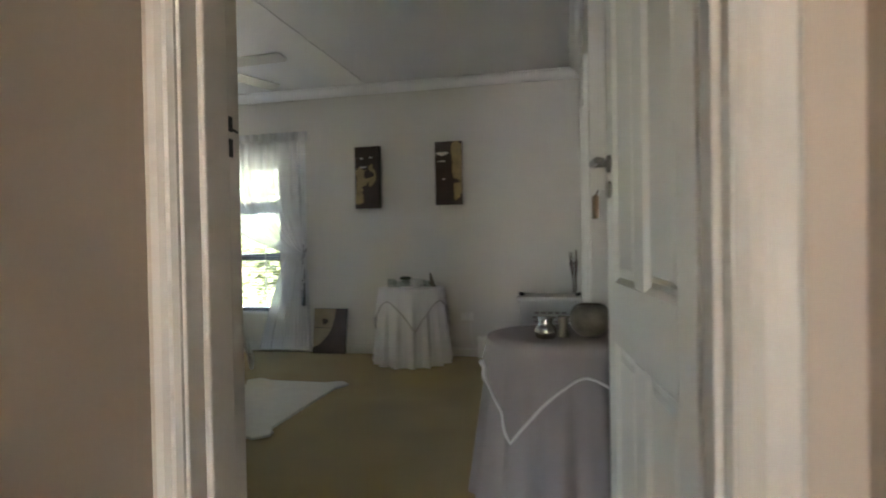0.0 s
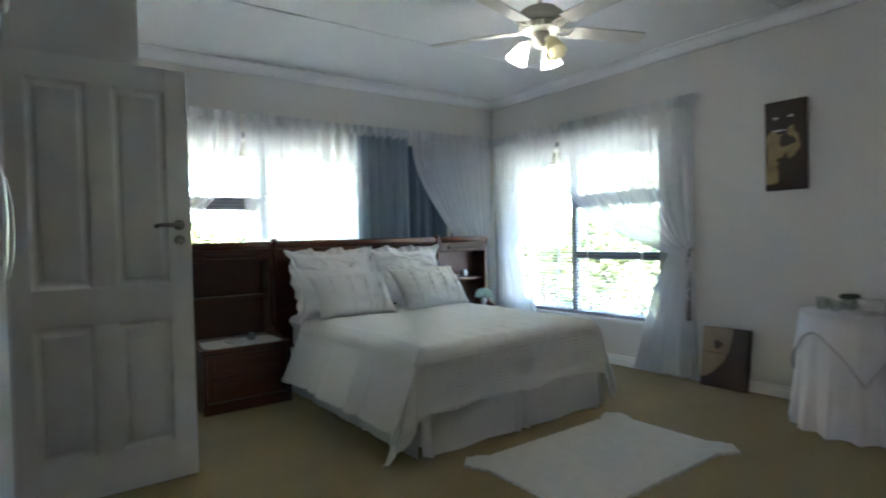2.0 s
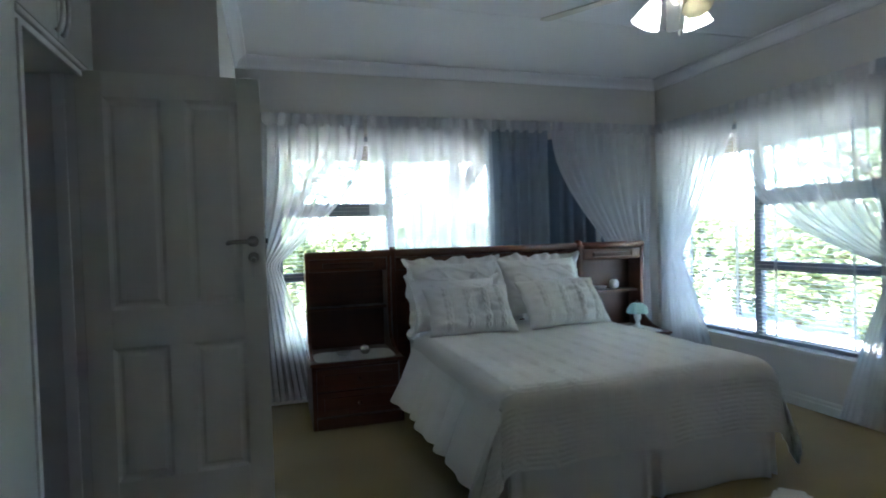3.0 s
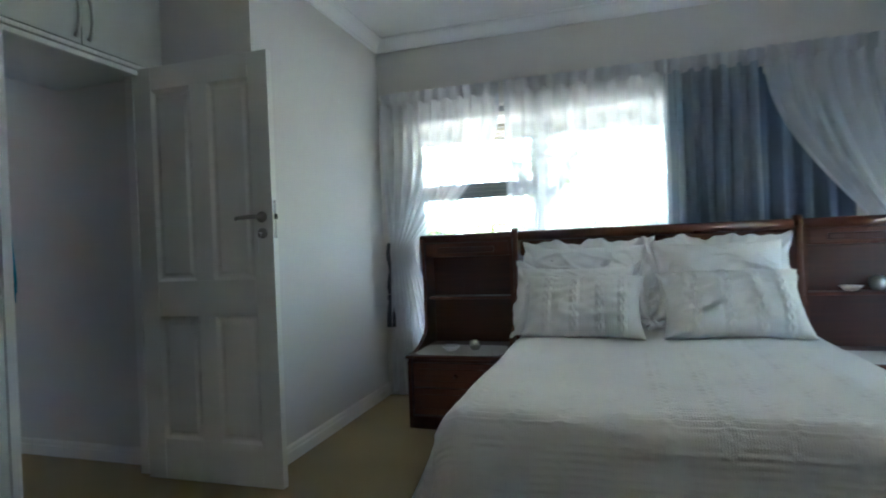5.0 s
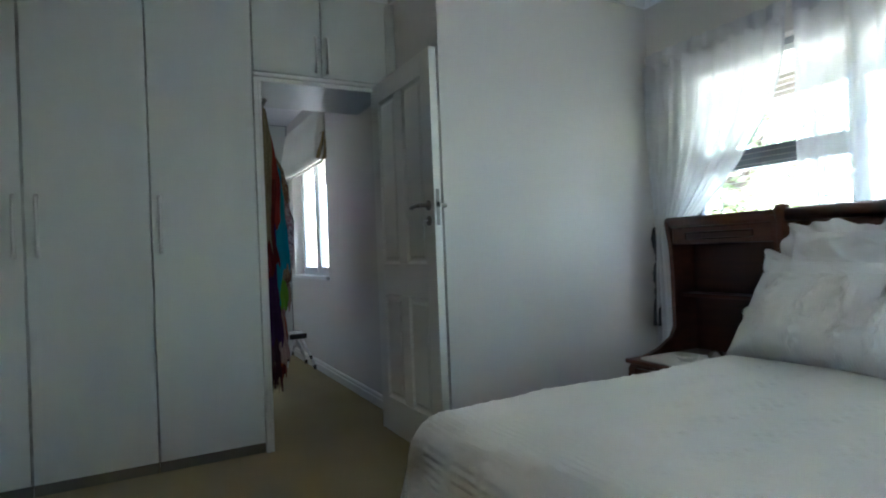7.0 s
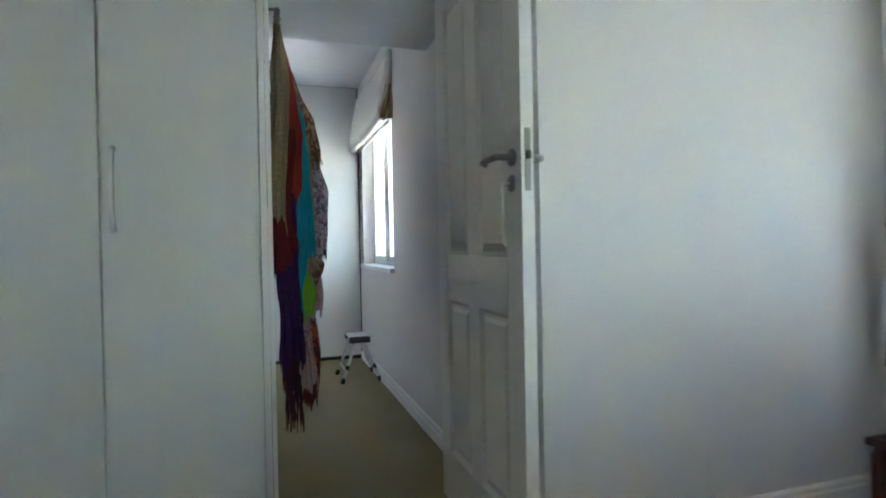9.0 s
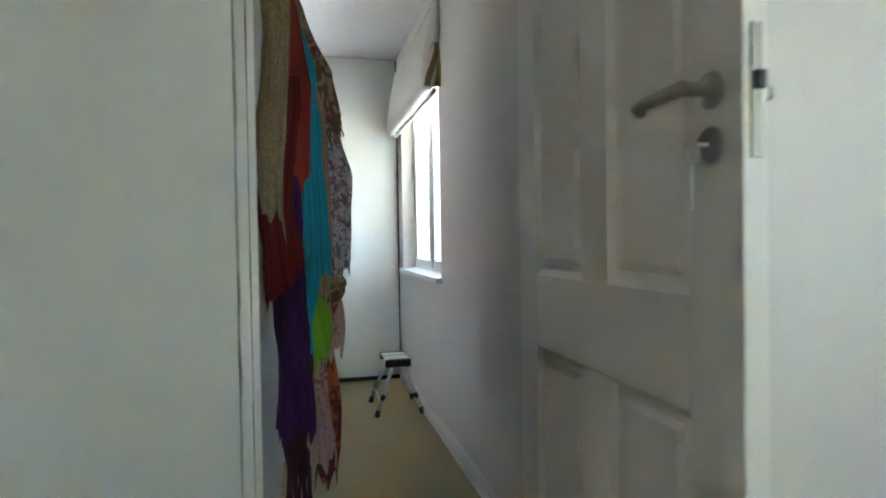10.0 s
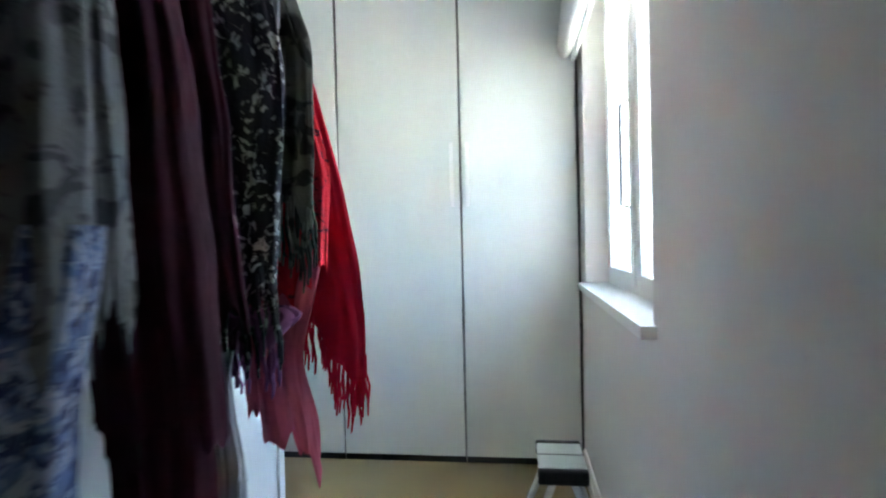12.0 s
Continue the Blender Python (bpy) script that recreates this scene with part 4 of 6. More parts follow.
# ---- curtains ----
def curtain_panel(along, depth, t0, t1, tie, ztop, ztie, width_tie, folds, seed, zbot=0.03, room=1, amp=0.034, skirt_to=None, power=2.1):
    """A gathered panel from t0 to t1 at the top, swept to tie at ztie, then falling. room: the side of the wall on which it bulges."""
    rnd = random.Random(seed)
    ph = [rnd.uniform(0, 6.28) for _ in range(4)]
    sgn = 1 if tie >= max(t0, t1) - 1e-6 or abs(tie - t1) < abs(tie - t0) else -1

    def f(u, v):
        z = ztop + (zbot - ztop) * v
        top = t0 + (t1 - t0) * u
        if tie is None or z <= 0:
            p = top
        s = (ztop - z) / (ztop - ztie)
        # u is 0 at t0 and 1 at t1; w is 0 on the tied side
        w = (1 - u) if sgn > 0 else u
        tp = tie - sgn * width_tie * w
        if s < 1:
            # inner hem stays upright at first and then sweeps to the tie
            z += 0.16 * w * s * s * (1 - s) * 2.2
            k = 1 - s ** power
            p = tp + (top - tp) * k
            a = amp * (1 - 0.55 * s)
        else:
            q = (z - zbot) / (ztie - zbot)
            wide = width_tie * (1 + 1.9 * (1 - q) ** 0.8)
            p = tie - sgn * (wide * w) + sgn * 0.03 * (1 - q)
            a = amp * (0.45 + 0.35 * (1 - q))
        o = a * math.sin(2 * math.pi * folds * u + ph[0] + 0.5 * math.sin(z * 2 + ph[1])) + 0.35 * a * math.sin(2 * math.pi * folds * 2.3 * u + ph[2] + z)
        o += 0.004 * noise.noise(Vector((u * 8, z * 3, seed)))
        d = depth + room * o
        return Vector((d, p, z)) if along == "y" else Vector((p, d, z))
    bm = grid(int(folds * 9), 46, f)
    e0, e1 = (0.0, 0.035) if sgn > 0 else (0.965, 1.0)
    hem = grid(3, 46, lambda u, v: f(e0 + (e1 - e0) * u, v) + (Vector((0.003 * room, 0, 0)) if along == "y" else Vector((0, 0.003 * room, 0))))
    return bm, hem


def straight_panel(along, depth, t0, t1, ztop, zbot, folds, seed, amp=0.025):
    rnd = random.Random(seed)
    ph = [rnd.uniform(0, 6.28) for _ in range(3)]

    def f(u, v):
        z = ztop + (zbot - ztop) * v
        p = t0 + (t1 - t0) * u + 0.012 * math.sin(z * 3 + u * 9 + ph[0]) * v
        d = depth + amp * math.sin(2 * math.pi * folds * u + ph[1] + 0.4 * math.sin(z * 1.7)) + 0.3 * amp * math.sin(2 * math.pi * folds * 2.7 * u + ph[2])
        return Vector((d, p, z)) if along == "y" else Vector((p, d, z))
    return grid(int(folds * 9), 24, f), None


ZR = 2.225
DW = XW + 0.075
DN = YN - 0.075


def curtain(label, along, depth, t0, t1, bm, mat, seed, heading=True):
    c = thing("curtain", label, "curtain", group="curtains round the bedroom corner windows")
    bm, hem = bm
    part("drop", bm, mat, c, smooth=True)
    if hem:
        part("hem", hem, M_HEM, c, "doubled inner hem", True)
    if heading:
        n = max(6, int(abs(t1 - t0) / 0.045))
        part("heading", straight_panel(along, depth, t0, t1, ZR + 0.012, ZR - 0.085, n / 2, seed + 50, 0.012)[0], M_HEADING, c, "gathered heading tape", True)
    return c


curtain("white sheer voile curtain swept to a tieback by the wall", "y", DW, 1.80, 2.69, curtain_panel("y", DW, 1.80, 2.69, 1.84, ZR - 0.07, 1.08, 0.16, 9, 1, 0.04, power=2.4), M_SHEER, 1)
curtain("white sheer voile curtain hanging straight behind the headboard", "y", DW, 2.72, 3.78, straight_panel("y", DW, 2.72, 3.78, ZR - 0.07, 0.5, 9, 2, 0.034), M_SHEER, 2)
curtain("blue grey sheer curtain hanging straight behind the headboard", "y", DW - 0.005, 3.78, 4.34, straight_panel("y", DW - 0.005, 3.76, 4.30, ZR - 0.07, 0.5, 6, 3, 0.034), M_VOILEBLUE, 3)
curtain("white sheer voile curtain swept towards the room corner", "y", DW + 0.02, 4.34, 5.36, curtain_panel("y", DW + 0.02, 4.32, 5.34, 5.30, ZR - 0.07, 0.98, 0.30, 10, 4, 0.04, power=1.9), M_SHEER, 4)
curtain("blue grey lining curtain drawn across the window", "y", DW - 0.055, 3.74, 5.10, straight_panel("y", DW - 0.075, 3.76, 5.10, ZR - 0.09, 0.5, 11, 6, 0.03), M_BLUE, 6, False)
curtain("white sheer voile curtain swept towards the room corner", "x", DN, -4.78, -3.88, curtain_panel("x", DN, -4.76, -3.86, -4.70, ZR - 0.07, 1.02, 0.24, 10, 7, 0.04, power=1.35), M_SHEER, 7)
curtain("white sheer voile curtain swept to a dark tasselled tieback", "x", DN, -3.83, -2.44, curtain_panel("x", DN, -3.82, -2.46, -2.47, ZR - 0.07, 1.00, 0.20, 14, 8, 0.03, power=4.0), M_SHEER, 8)

for along, a0, a1, d in (("y", 1.77, 5.40, DW), ("x", -4.78, -2.42, DN)):
    r = thing("curtain_rail", "white curtain rail under the heading tapes", "curtain rail", group="curtain rails")
    if along == "y":
        part("rail", rbox(d - 0.03, a0, ZR - 0.02, d - 0.018, a1, ZR + 0.008, 0.002), M_TRIM, r)
        for q in (a0 + 0.02, (a0 + a1) / 2, a1 - 0.05):
            part("bracket", rbox(XW - 0.002, q, ZR - 0.01, d - 0.03, q + 0.02, ZR + 0.0, 0.002), M_TRIM, r)
    else:
        part("rail", rbox(a0, d + 0.018, ZR - 0.02, a1, d + 0.03, ZR + 0.008, 0.002), M_TRIM, r)
        for q in (a0 + 0.02, (a0 + a1) / 2, a1 - 0.05):
            part("bracket", rbox(q, d + 0.03, ZR - 0.01, q + 0.02, YN + 0.002, ZR + 0.0, 0.002), M_TRIM, r)

M_CORD = material("tieback_cord", (0.055, 0.06, 0.075), 0.8, vary=0.2, scale=30, fine=200, bump=0.3)


def tieback(x, y, z, label, wall):
    t = thing("tieback", label, "tieback", (x, y, z), group="tasselled curtain tiebacks")
    part("hook", tube([(0, 0, 0.02), (wall[0] * 0.03, wall[1] * 0.03, 0.025), (wall[0] * 0.062, wall[1] * 0.062, 0.02)], 0.005), M_CHROME, t)
    part("cord", tube([(0.014 * math.sin(i * 0.6), 0.006 * math.cos(i * 0.6), 0.04 - i * 0.022) for i in range(18)], [0.014 + 0.004 * (i % 2) for i in range(18)], 8), M_CORD, t, smooth=True)
    part("tassel", lathe([(0.0, -0.34), (0.018, -0.345), (0.022, -0.37), (0.014, -0.395), (0.022, -0.42), (0.030, -0.50), (0.033, -0.58), (0.0, -0.585)], 16, wave=lambda a, zz, r: r * (1 + 0.10 * math.sin(a * 9))), M_CORD, t, smooth=True)


tieback(-2.50, YN - 0.065, 1.06, "dark cord tieback with a long tassel", (0, 1))
tieback(XW + 0.07, 1.815, 1.10, "dark cord tieback with a long tassel", (-1, 0))


# ---- rug ----
M_RUG = material("rug_cotton", (0.70, 0.69, 0.63), 0.95, vary=0.05, scale=14, fine=180, bump=0.5, spec=0.1, sheen=0.3)
bm = bmesh.new()
RX0, RX1, RY0, RY1 = -2.37, -1.62, 3.08, 4.27


out = []
corners = [(RX0, RY0), (RX1, RY0), (RX1, RY1), (RX0, RY1)]
cx, cy = (RX0 + RX1) / 2, (RY0 + RY1) / 2
for k in range(4):
    p, q = Vector(corners[k]), Vector(corners[(k + 1) % 4])
    n = int((q - p).length / 0.01)
    d = (q - p).normalized()
    nrm = Vector((d.y, -d.x))
    for i in range(n):
        s = i / n
        e = min(s, 1 - s) * (q - p).length
        ear = 0.045 * max(0.0, 1 - e / 0.11) ** 0.5 if e < 0.11 else 0.0
        scal = 0.018 * abs(math.sin(e * math.pi / 0.045)) if e < 0.12 else 0.003 * math.sin(s * 90)
        o = p.lerp(q, s) + nrm * (ear + scal)
        out.append(o)
lo = [bm.verts.new((p.x, p.y, 0.001)) for p in out]
hi = [bm.verts.new((cx + (p.x - cx) * 0.995, cy + (p.y - cy) * 0.997, 0.014)) for p in out]
for i in range(len(out)):
    j = (i + 1) % len(out)
    bm.faces.new((lo[i], lo[j], hi[j], hi[i]))
bm.faces.new(hi)
single("rug", bm, M_RUG, "cream cotton rug with scalloped corners beside the bed", "rug")


# ---- ceiling fan ----
M_FAN = material("fan_enamel", (0.62, 0.60, 0.52), 0.4, vary=0.04, scale=8, bump=0.02)
M_BLADE = material("fan_blade", (0.60, 0.58, 0.52), 0.5, vary=0.05, scale=6, bump=0.03)
M_SHADE = glow("lamp_glass_lit", (1.0, 0.93, 0.78), 0.38)
M_SHADE_OFF = sheer("lamp_glass_frosted", (0.92, 0.88, 0.72), 0.0)
FX, FY = -2.44, 3.74
fan = thing("ceiling_fan", "cream five blade ceiling fan with glass lamp shades", "ceiling fan", (FX, FY, 0))
part("canopy", lathe([(0.0, ZC), (0.065, ZC - 0.001), (0.068, ZC - 0.03), (0.045, ZC - 0.075), (0.022, ZC - 0.095), (0.0, ZC - 0.096)], 28), M_FAN, fan, smooth=True)
part("downrod", lathe([(0.012, ZC - 0.14), (0.012, ZC - 0.09)], 14), M_FAN, fan)
part("motor", lathe([(0.0, 2.525), (0.05, 2.522), (0.10, 2.505), (0.135, 2.475), (0.142, 2.45), (0.135, 2.43), (0.125, 2.418), (0.0, 2.417)], 36), M_FAN, fan, smooth=True)
part("vent_ring", lathe([(0.118, 2.418), (0.128, 2.405), (0.112, 2.38), (0.085, 2.372), (0.0, 2.37)], 40, wave=lambda a, z, r: r * (1 + (0.05 if int(a * 40 / 6.2832) % 2 else -0.02))), M_FAN, fan, "pierced ring under the motor")
part("light_hub", lathe([(0.0, 2.37), (0.05, 2.368), (0.055, 2.34), (0.04, 2.305), (0.03, 2.285), (0.0, 2.28)], 24), M_FAN, fan, smooth=True)
for k in range(5):
    a = -3 + 72 * k
    m = pose(0, 0, 2.388, 0, 0, a)
    arm = bmesh.new()
    tube([(0.10, 0.02, 0.0), (0.15, 0.035, -0.008), (0.20, 0.03, 0.0), (0.235, 0.02, 0.004)], 0.006, 6, arm)
    tube([(0.10, -0.02, 0.0), (0.15, -0.035, -0.008), (0.20, -0.03, 0.0), (0.235, -0.02, 0.004)], 0.006, 6, arm)
    tube([(0.10, 0.0, 0.0), (0.235, 0.0, 0.002)], 0.005, 6, arm)
    b = part("blade", (lambda bm: (bmesh.ops.bevel(bm, geom=[e for e in bm.edges if abs(e.verts[0].co.z - e.verts[1].co.z) > 0.003 and e.verts[0].co.x > 0.5 and e.verts[1].co.x > 0.5], offset=0.035, segments=4, profile=0.5, affect="EDGES"), bm)[1])(plate([(0.205, -0.003), (0.69, -0.003), (0.69, 0.003), (0.205, 0.003)], -0.058, 0.058)), M_BLADE, fan, at=m @ pose(0, 0, 0.0, -12, 0, 0))
    part("blade_arm", arm, M_FAN, b, "ornate cast blade bracket")
for k, lit in enumerate((False, True, True)):
    a = radians(-12 + 120 * k)
    d = Vector((math.cos(a), math.sin(a), 0))
    arm = part("lamp_arm", tube([d * 0.03 + Vector((0, 0, 2.315)), d * 0.07 + Vector((0, 0, 2.325)), d * 0.10 + Vector((0, 0, 2.305))], 0.010, 10), M_FAN, fan, smooth=True)
    tilt = Matrix.Translation(d * 0.095 + Vector((0, 0, 2.31))) @ pose(0, 0, 0, 0, 0, math.degrees(a)) @ pose(0, 0, 0, 0, -28, 0)
    part("shade", lathe([(0.022, 0.0), (0.026, -0.01), (0.040, -0.04), (0.052, -0.08), (0.064, -0.115), (0.061, -0.115), (0.048, -0.078), (0.036, -0.04), (0.018, -0.012)], 28, m=tilt, wave=lambda an, z, r: r * (1 + (0.035 * math.sin(an * 8) if z < -0.06 else 0))), M_SHADE if lit else M_SHADE_OFF, arm, "lit tulip glass shade" if lit else "unlit frosted tulip shade", True)
part("pull_chain", tube([(0.0, 0.0, 2.28), (0.0, 0.0, 2.165)], 0.0015, 6), M_FAN, fan)
part("chain_pull", lathe([(0.0, 2.165), (0.007, 2.158), (0.008, 2.145), (0.0, 2.135)], 12), M_TRIM, fan, smooth=True)


# ---- tables ----
M_CLOTH = material("table_cloth", (0.88, 0.875, 0.89), 0.9, vary=0.03, scale=7, fine=260, bump=0.2, spec=0.15)
M_MAUVE = material("mauve_cloth", (0.30, 0.272, 0.268), 0.9, vary=0.04, scale=7, fine=260, bump=0.2, spec=0.15)
M_LACE = material("overlay_trim", (0.62, 0.60, 0.60), 0.8, vary=0.03, bump=0.2)


def round_table(x, y, r, h, flare, label, cloth_label, folds, seed, turn, mat):
    t = thing("round_table", label, "table", (x, y, 0))
    part("tabletop", lathe([(0, h - 0.03), (r - 0.02, h - 0.03), (r - 0.012, h - 0.02), (r - 0.012, h - 0.008), (0, h - 0.008)], 40), M_WOOD, t)
    for a in (45, 135, 225, 315):
        q = radians(a)
        part("leg", tube([(0.62 * r * math.cos(q), 0.62 * r * math.sin(q), h - 0.03), (0.55 * r * math.cos(q), 0.55 * r * math.sin(q), 0.0)], [0.018, 0.013], 10), M_WOOD, t)
    c = thing("tablecloth", cloth_label, "tablecloth", (x, y, 0), turn)
    rnd = random.Random(seed)
    ph = [rnd.uniform(0, 6.28) for _ in range(4)]

    def wv(a, z, rr):
        k = max(0.0, (h - 0.02 - z) / h)
        f = math.sin(a * folds + ph[0] + 0.6 * math.sin(a * 3 + ph[1]))
        return rr * (1 + k * (0.085 * f + 0.03 * math.sin(a * (folds * 2 + 1) + ph[2])))
    prof = [(0.001, h)] + [(r * q, h) for q in (0.5, 0.9)] + [(r, h - 0.002), (r + 0.012, h - 0.012), (r + 0.018, h - 0.03)]
    prof += [(r + 0.018 + (flare - r) * (i / 14) ** 0.9, h - 0.03 - (h - 0.045) * i / 14) for i in range(1, 15)]
    cb = lathe(prof, 200, wave=wv)
    cb.faces.ensure_lookup_table()
    big = [f for f in cb.faces if len(f.verts) > 4 and f.calc_center_median().z < 0.3]
    bmesh.ops.delete(cb, geom=big, context="FACES_ONLY")
    part("cloth", cb, mat, c, smooth=True)
    # square overlay with pointed corners hanging over the cloth
    def drop(a):
        q = abs(((a / (math.pi / 2)) % 1.0) - 0.5) * 2
        return 0.10 + 0.26 * q ** 1.6

    def ov(u, v):
        a = u * 2 * math.pi
        if v < 0.4:
            rr, z = r * 1.002 * v / 0.4 + 0.004, h + 0.004
            return Vector((rr * math.cos(a), rr * math.sin(a), z))
        k = (v - 0.4) / 0.6
        z = h - 0.004 - drop(a) * k
        rr = wv(a, z, r + 0.020 + (flare - r) * max(0.0, (h - 0.03 - z) / (h - 0.045)) ** 0.9) + 0.008 + 0.012 * k
        return Vector((rr * math.cos(a), rr * math.sin(a), z))
    part("overlay", grid(160, 20, ov, close=True), mat, c, "square overlay cloth with hanging corners", True)
    part("trim", tube([ov(i / 160, 1.0) + Vector((0.004 * math.cos(i / 160 * 6.283), 0.004 * math.sin(i / 160 * 6.283), 0)) for i in range(161)], 0.006, 6), M_LACE, c, "satin ribbon edging", True)
    return t


round_table(-1.295, 5.14, 0.275, 0.69, 0.325, "small round side table hidden under a white cloth", "long white tablecloth with a ribbon edged overlay", 15, 3, 20, M_CLOTH)
round_table(0.10, 2.64, 0.295, 0.70, 0.365, "small round side table hidden under a mauve cloth", "long grey mauve tablecloth with a ribbon edged overlay", 14, 8, 60, M_MAUVE)


# ---- pictures ----
M_CANVAS = material("canvas_dark", (0.045, 0.028, 0.022), 0.6, vary=0.3, scale=9, fine=120, bump=0.15)
M_GOLD = material("canvas_gold", (0.33, 0.25, 0.12), 0.6, vary=0.25, scale=14, fine=120, bump=0.2)
M_PETAL = material("canvas_petal", (0.62, 0.58, 0.54), 0.6, vary=0.15, scale=20, bump=0.1)
M_TAN = material("canvas_tan", (0.36, 0.28, 0.19), 0.6, vary=0.15, scale=9, bump=0.15)


def blob(cx, cz, rx, rz, y, seed, n=28):
    bm = bmesh.new()
    vs = []
    for i in range(n):
        a = 2 * math.pi * i / n
        k = 1 + 0.16 * math.sin(3 * a + seed) + 0.08 * math.sin(7 * a + seed * 2)
        vs.append((cx + rx * k * math.cos(a), cz + rz * k * math.sin(a)))
    return vs


def flat_patch(pts, y, x0, x1, z0, z1, t=0.0012):
    pts = [(min(max(x, x0), x1), min(max(z, z0), z1)) for x, z in pts]
    bm = bmesh.new()
    a = [bm.verts.new((x, y, z)) for x, z in pts]
    c = [bm.verts.new((x, y - t, z)) for x, z in pts]
    n = len(pts)
    for i in range(n):
        bm.faces.new((a[i], a[(i + 1) % n], c[(i + 1) % n], c[i]))
    bm.faces.new(c)
    return bm


def canvas(x0, x1, z0, z1, label, gold, petals):
    c = thing("canvas_picture", label, "picture", ((x0 + x1) / 2, YN, (z0 + z1) / 2), group="narrow canvases on the wall")
    w, h = (x1 - x0) / 2, (z1 - z0) / 2
    part("canvas", rbox(-w, -0.034, -h, w, -0.002, h, 0.003), M_CANVAS, c, "dark brown stretched canvas")
    for i, (gx, gz, rx, rz) in enumerate(gold):
        part("gold_patch", flat_patch(blob(gx * w, gz * h, rx * w, rz * h, 0, i + 1), -0.0345 - 0.0002 * i, -w, w, -h, h), M_GOLD, c, "mottled gold painted area")
    for i, (gx, gz, rx, rz) in enumerate(petals):
        part("petal", flat_patch(blob(gx * w, gz * h, rx * w, rz * h, 0, i * 2), -0.0362 - 0.0003 * i, -w, w, -h, h), M_PETAL if i % 2 == 0 else M_CANVAS, c)
    return c


canvas(-1.945, -1.685, 1.445, 2.055, "narrow dark canvas with gold shapes and pale petals", ((-0.45, -0.05, 0.5, 0.4), (0.35, 0.05, 0.3, 0.35), (-0.7, -0.6, 0.35, 0.3)), ((-0.45, 0.62, 0.12, 0.03), (0.1, 0.1, 0.4, 0.13), (0.3, 0.64, 0.13, 0.03), (-0.1, -0.35, 0.3, 0.1), (-0.3, 0.34, 0.3, 0.02)))
canvas(-1.125, -0.862, 1.455, 2.062, "narrow dark canvas with a gold area and pale petals", ((0.75, 0.35, 0.55, 0.75), (0.7, -0.35, 0.35, 0.5)), ((-0.45, 0.62, 0.45, 0.06), (0.15, -0.25, 0.6, 0.11), (-0.5, 0.38, 0.3, 0.025), (-0.2, -0.55, 0.3, 0.1), (-0.35, -0.18, 0.12, 0.02)))

fp = thing("leaning_canvas", "brown and tan canvas leaning against the wall", "picture", (-2.24, 5.36, 0.0))
fp.matrix_basis = pose(-2.235, 5.375, 0.004, -9, 0, 0)
part("canvas", rbox(-0.175, 0.0, 0.0, 0.175, 0.03, 0.45, 0.003), M_CANVAS, fp, "dark brown stretched canvas")
part("tan_area", flat_patch([(-0.172, 0.447), (0.06, 0.447), (0.05, 0.36), (0.03, 0.27), (-0.01, 0.19), (-0.07, 0.12), (-0.12, 0.08), (-0.172, 0.06)], -0.0005, -0.172, 0.172, 0, 0.447), M_TAN, fp, "tan painted area")
part("medallion", flat_patch(blob(-0.05, 0.32, 0.03, 0.03, 0, 1), -0.002, -0.172, 0.172, 0, 0.447), M_CANVAS, fp)
part("painted_line", flat_patch([(-0.172, 0.262), (0.03, 0.256), (0.03, 0.252), (-0.172, 0.256)], -0.002, -0.172, 0.172, 0, 0.447), M_CANVAS, fp)


# ---- scarves on a rail in the dressing room ----
def print_cloth(name, base, spot, scale, amount, rough=0.85, third=None):
    """Cloth with irregular printed figures."""
    m = material(name, base, rough, vary=0.08, scale=8, fine=200, bump=0.2, spec=0.1)
    nt = m.node_tree
    b = nt.nodes["Principled BSDF"]
    old = b.inputs["Base Color"].links[0].from_socket
    tc = nt.nodes.new("ShaderNodeTexCoord")
    col = old
    for k, (c, sc) in enumerate([(spot, scale)] + ([(third, scale * 1.7)] if third else [])):
        n = nt.nodes.new("ShaderNodeTexNoise")
        n.inputs["Scale"].default_value = sc
        n.inputs["Detail"].default_value = 2.5
        n.inputs["Distortion"].default_value = 1.2
        nt.links.new(tc.outputs["Object"], n.inputs["Vector"])
        r = nt.nodes.new("ShaderNodeMapRange")
        r.inputs["From Min"].default_value = 1 - amount - 0.02 - 0.45 + 0.42
        r.inputs["From Max"].default_value = 1 - amount + 0.03 - 0.45 + 0.42
        nt.links.new(n.outputs["Fac"], r.inputs["Value"])
        mx = nt.nodes.new("ShaderNodeMix")
        mx.data_type = "RGBA"
        mx.inputs["B"].default_value = (*c, 1)
        nt.links.new(col, mx.inputs["A"])
        nt.links.new(r.outputs[0], mx.inputs["Factor"])
        col = mx.outputs["Result"]
    nt.links.new(col, b.inputs["Base Color"])
    return m


RAIL_X, RAIL_Z = -2.525, 1.925
rail = thing("hanging_rail", "chrome rail along the wardrobe end panel", "rail")
part("rail_bar", tube([(RAIL_X, 1.14, RAIL_Z), (RAIL_X, -0.26, RAIL_Z)], 0.011, 12), M_CHROME, rail, smooth=True)
for y in (1.09, 0.45, -0.22):
    part("bracket", tube([(XWARD - 0.021, y, RAIL_Z + 0.02), (RAIL_X, y, RAIL_Z + 0.02), (RAIL_X, y, RAIL_Z - 0.012)], 0.006, 8), M_CHROME, rail)


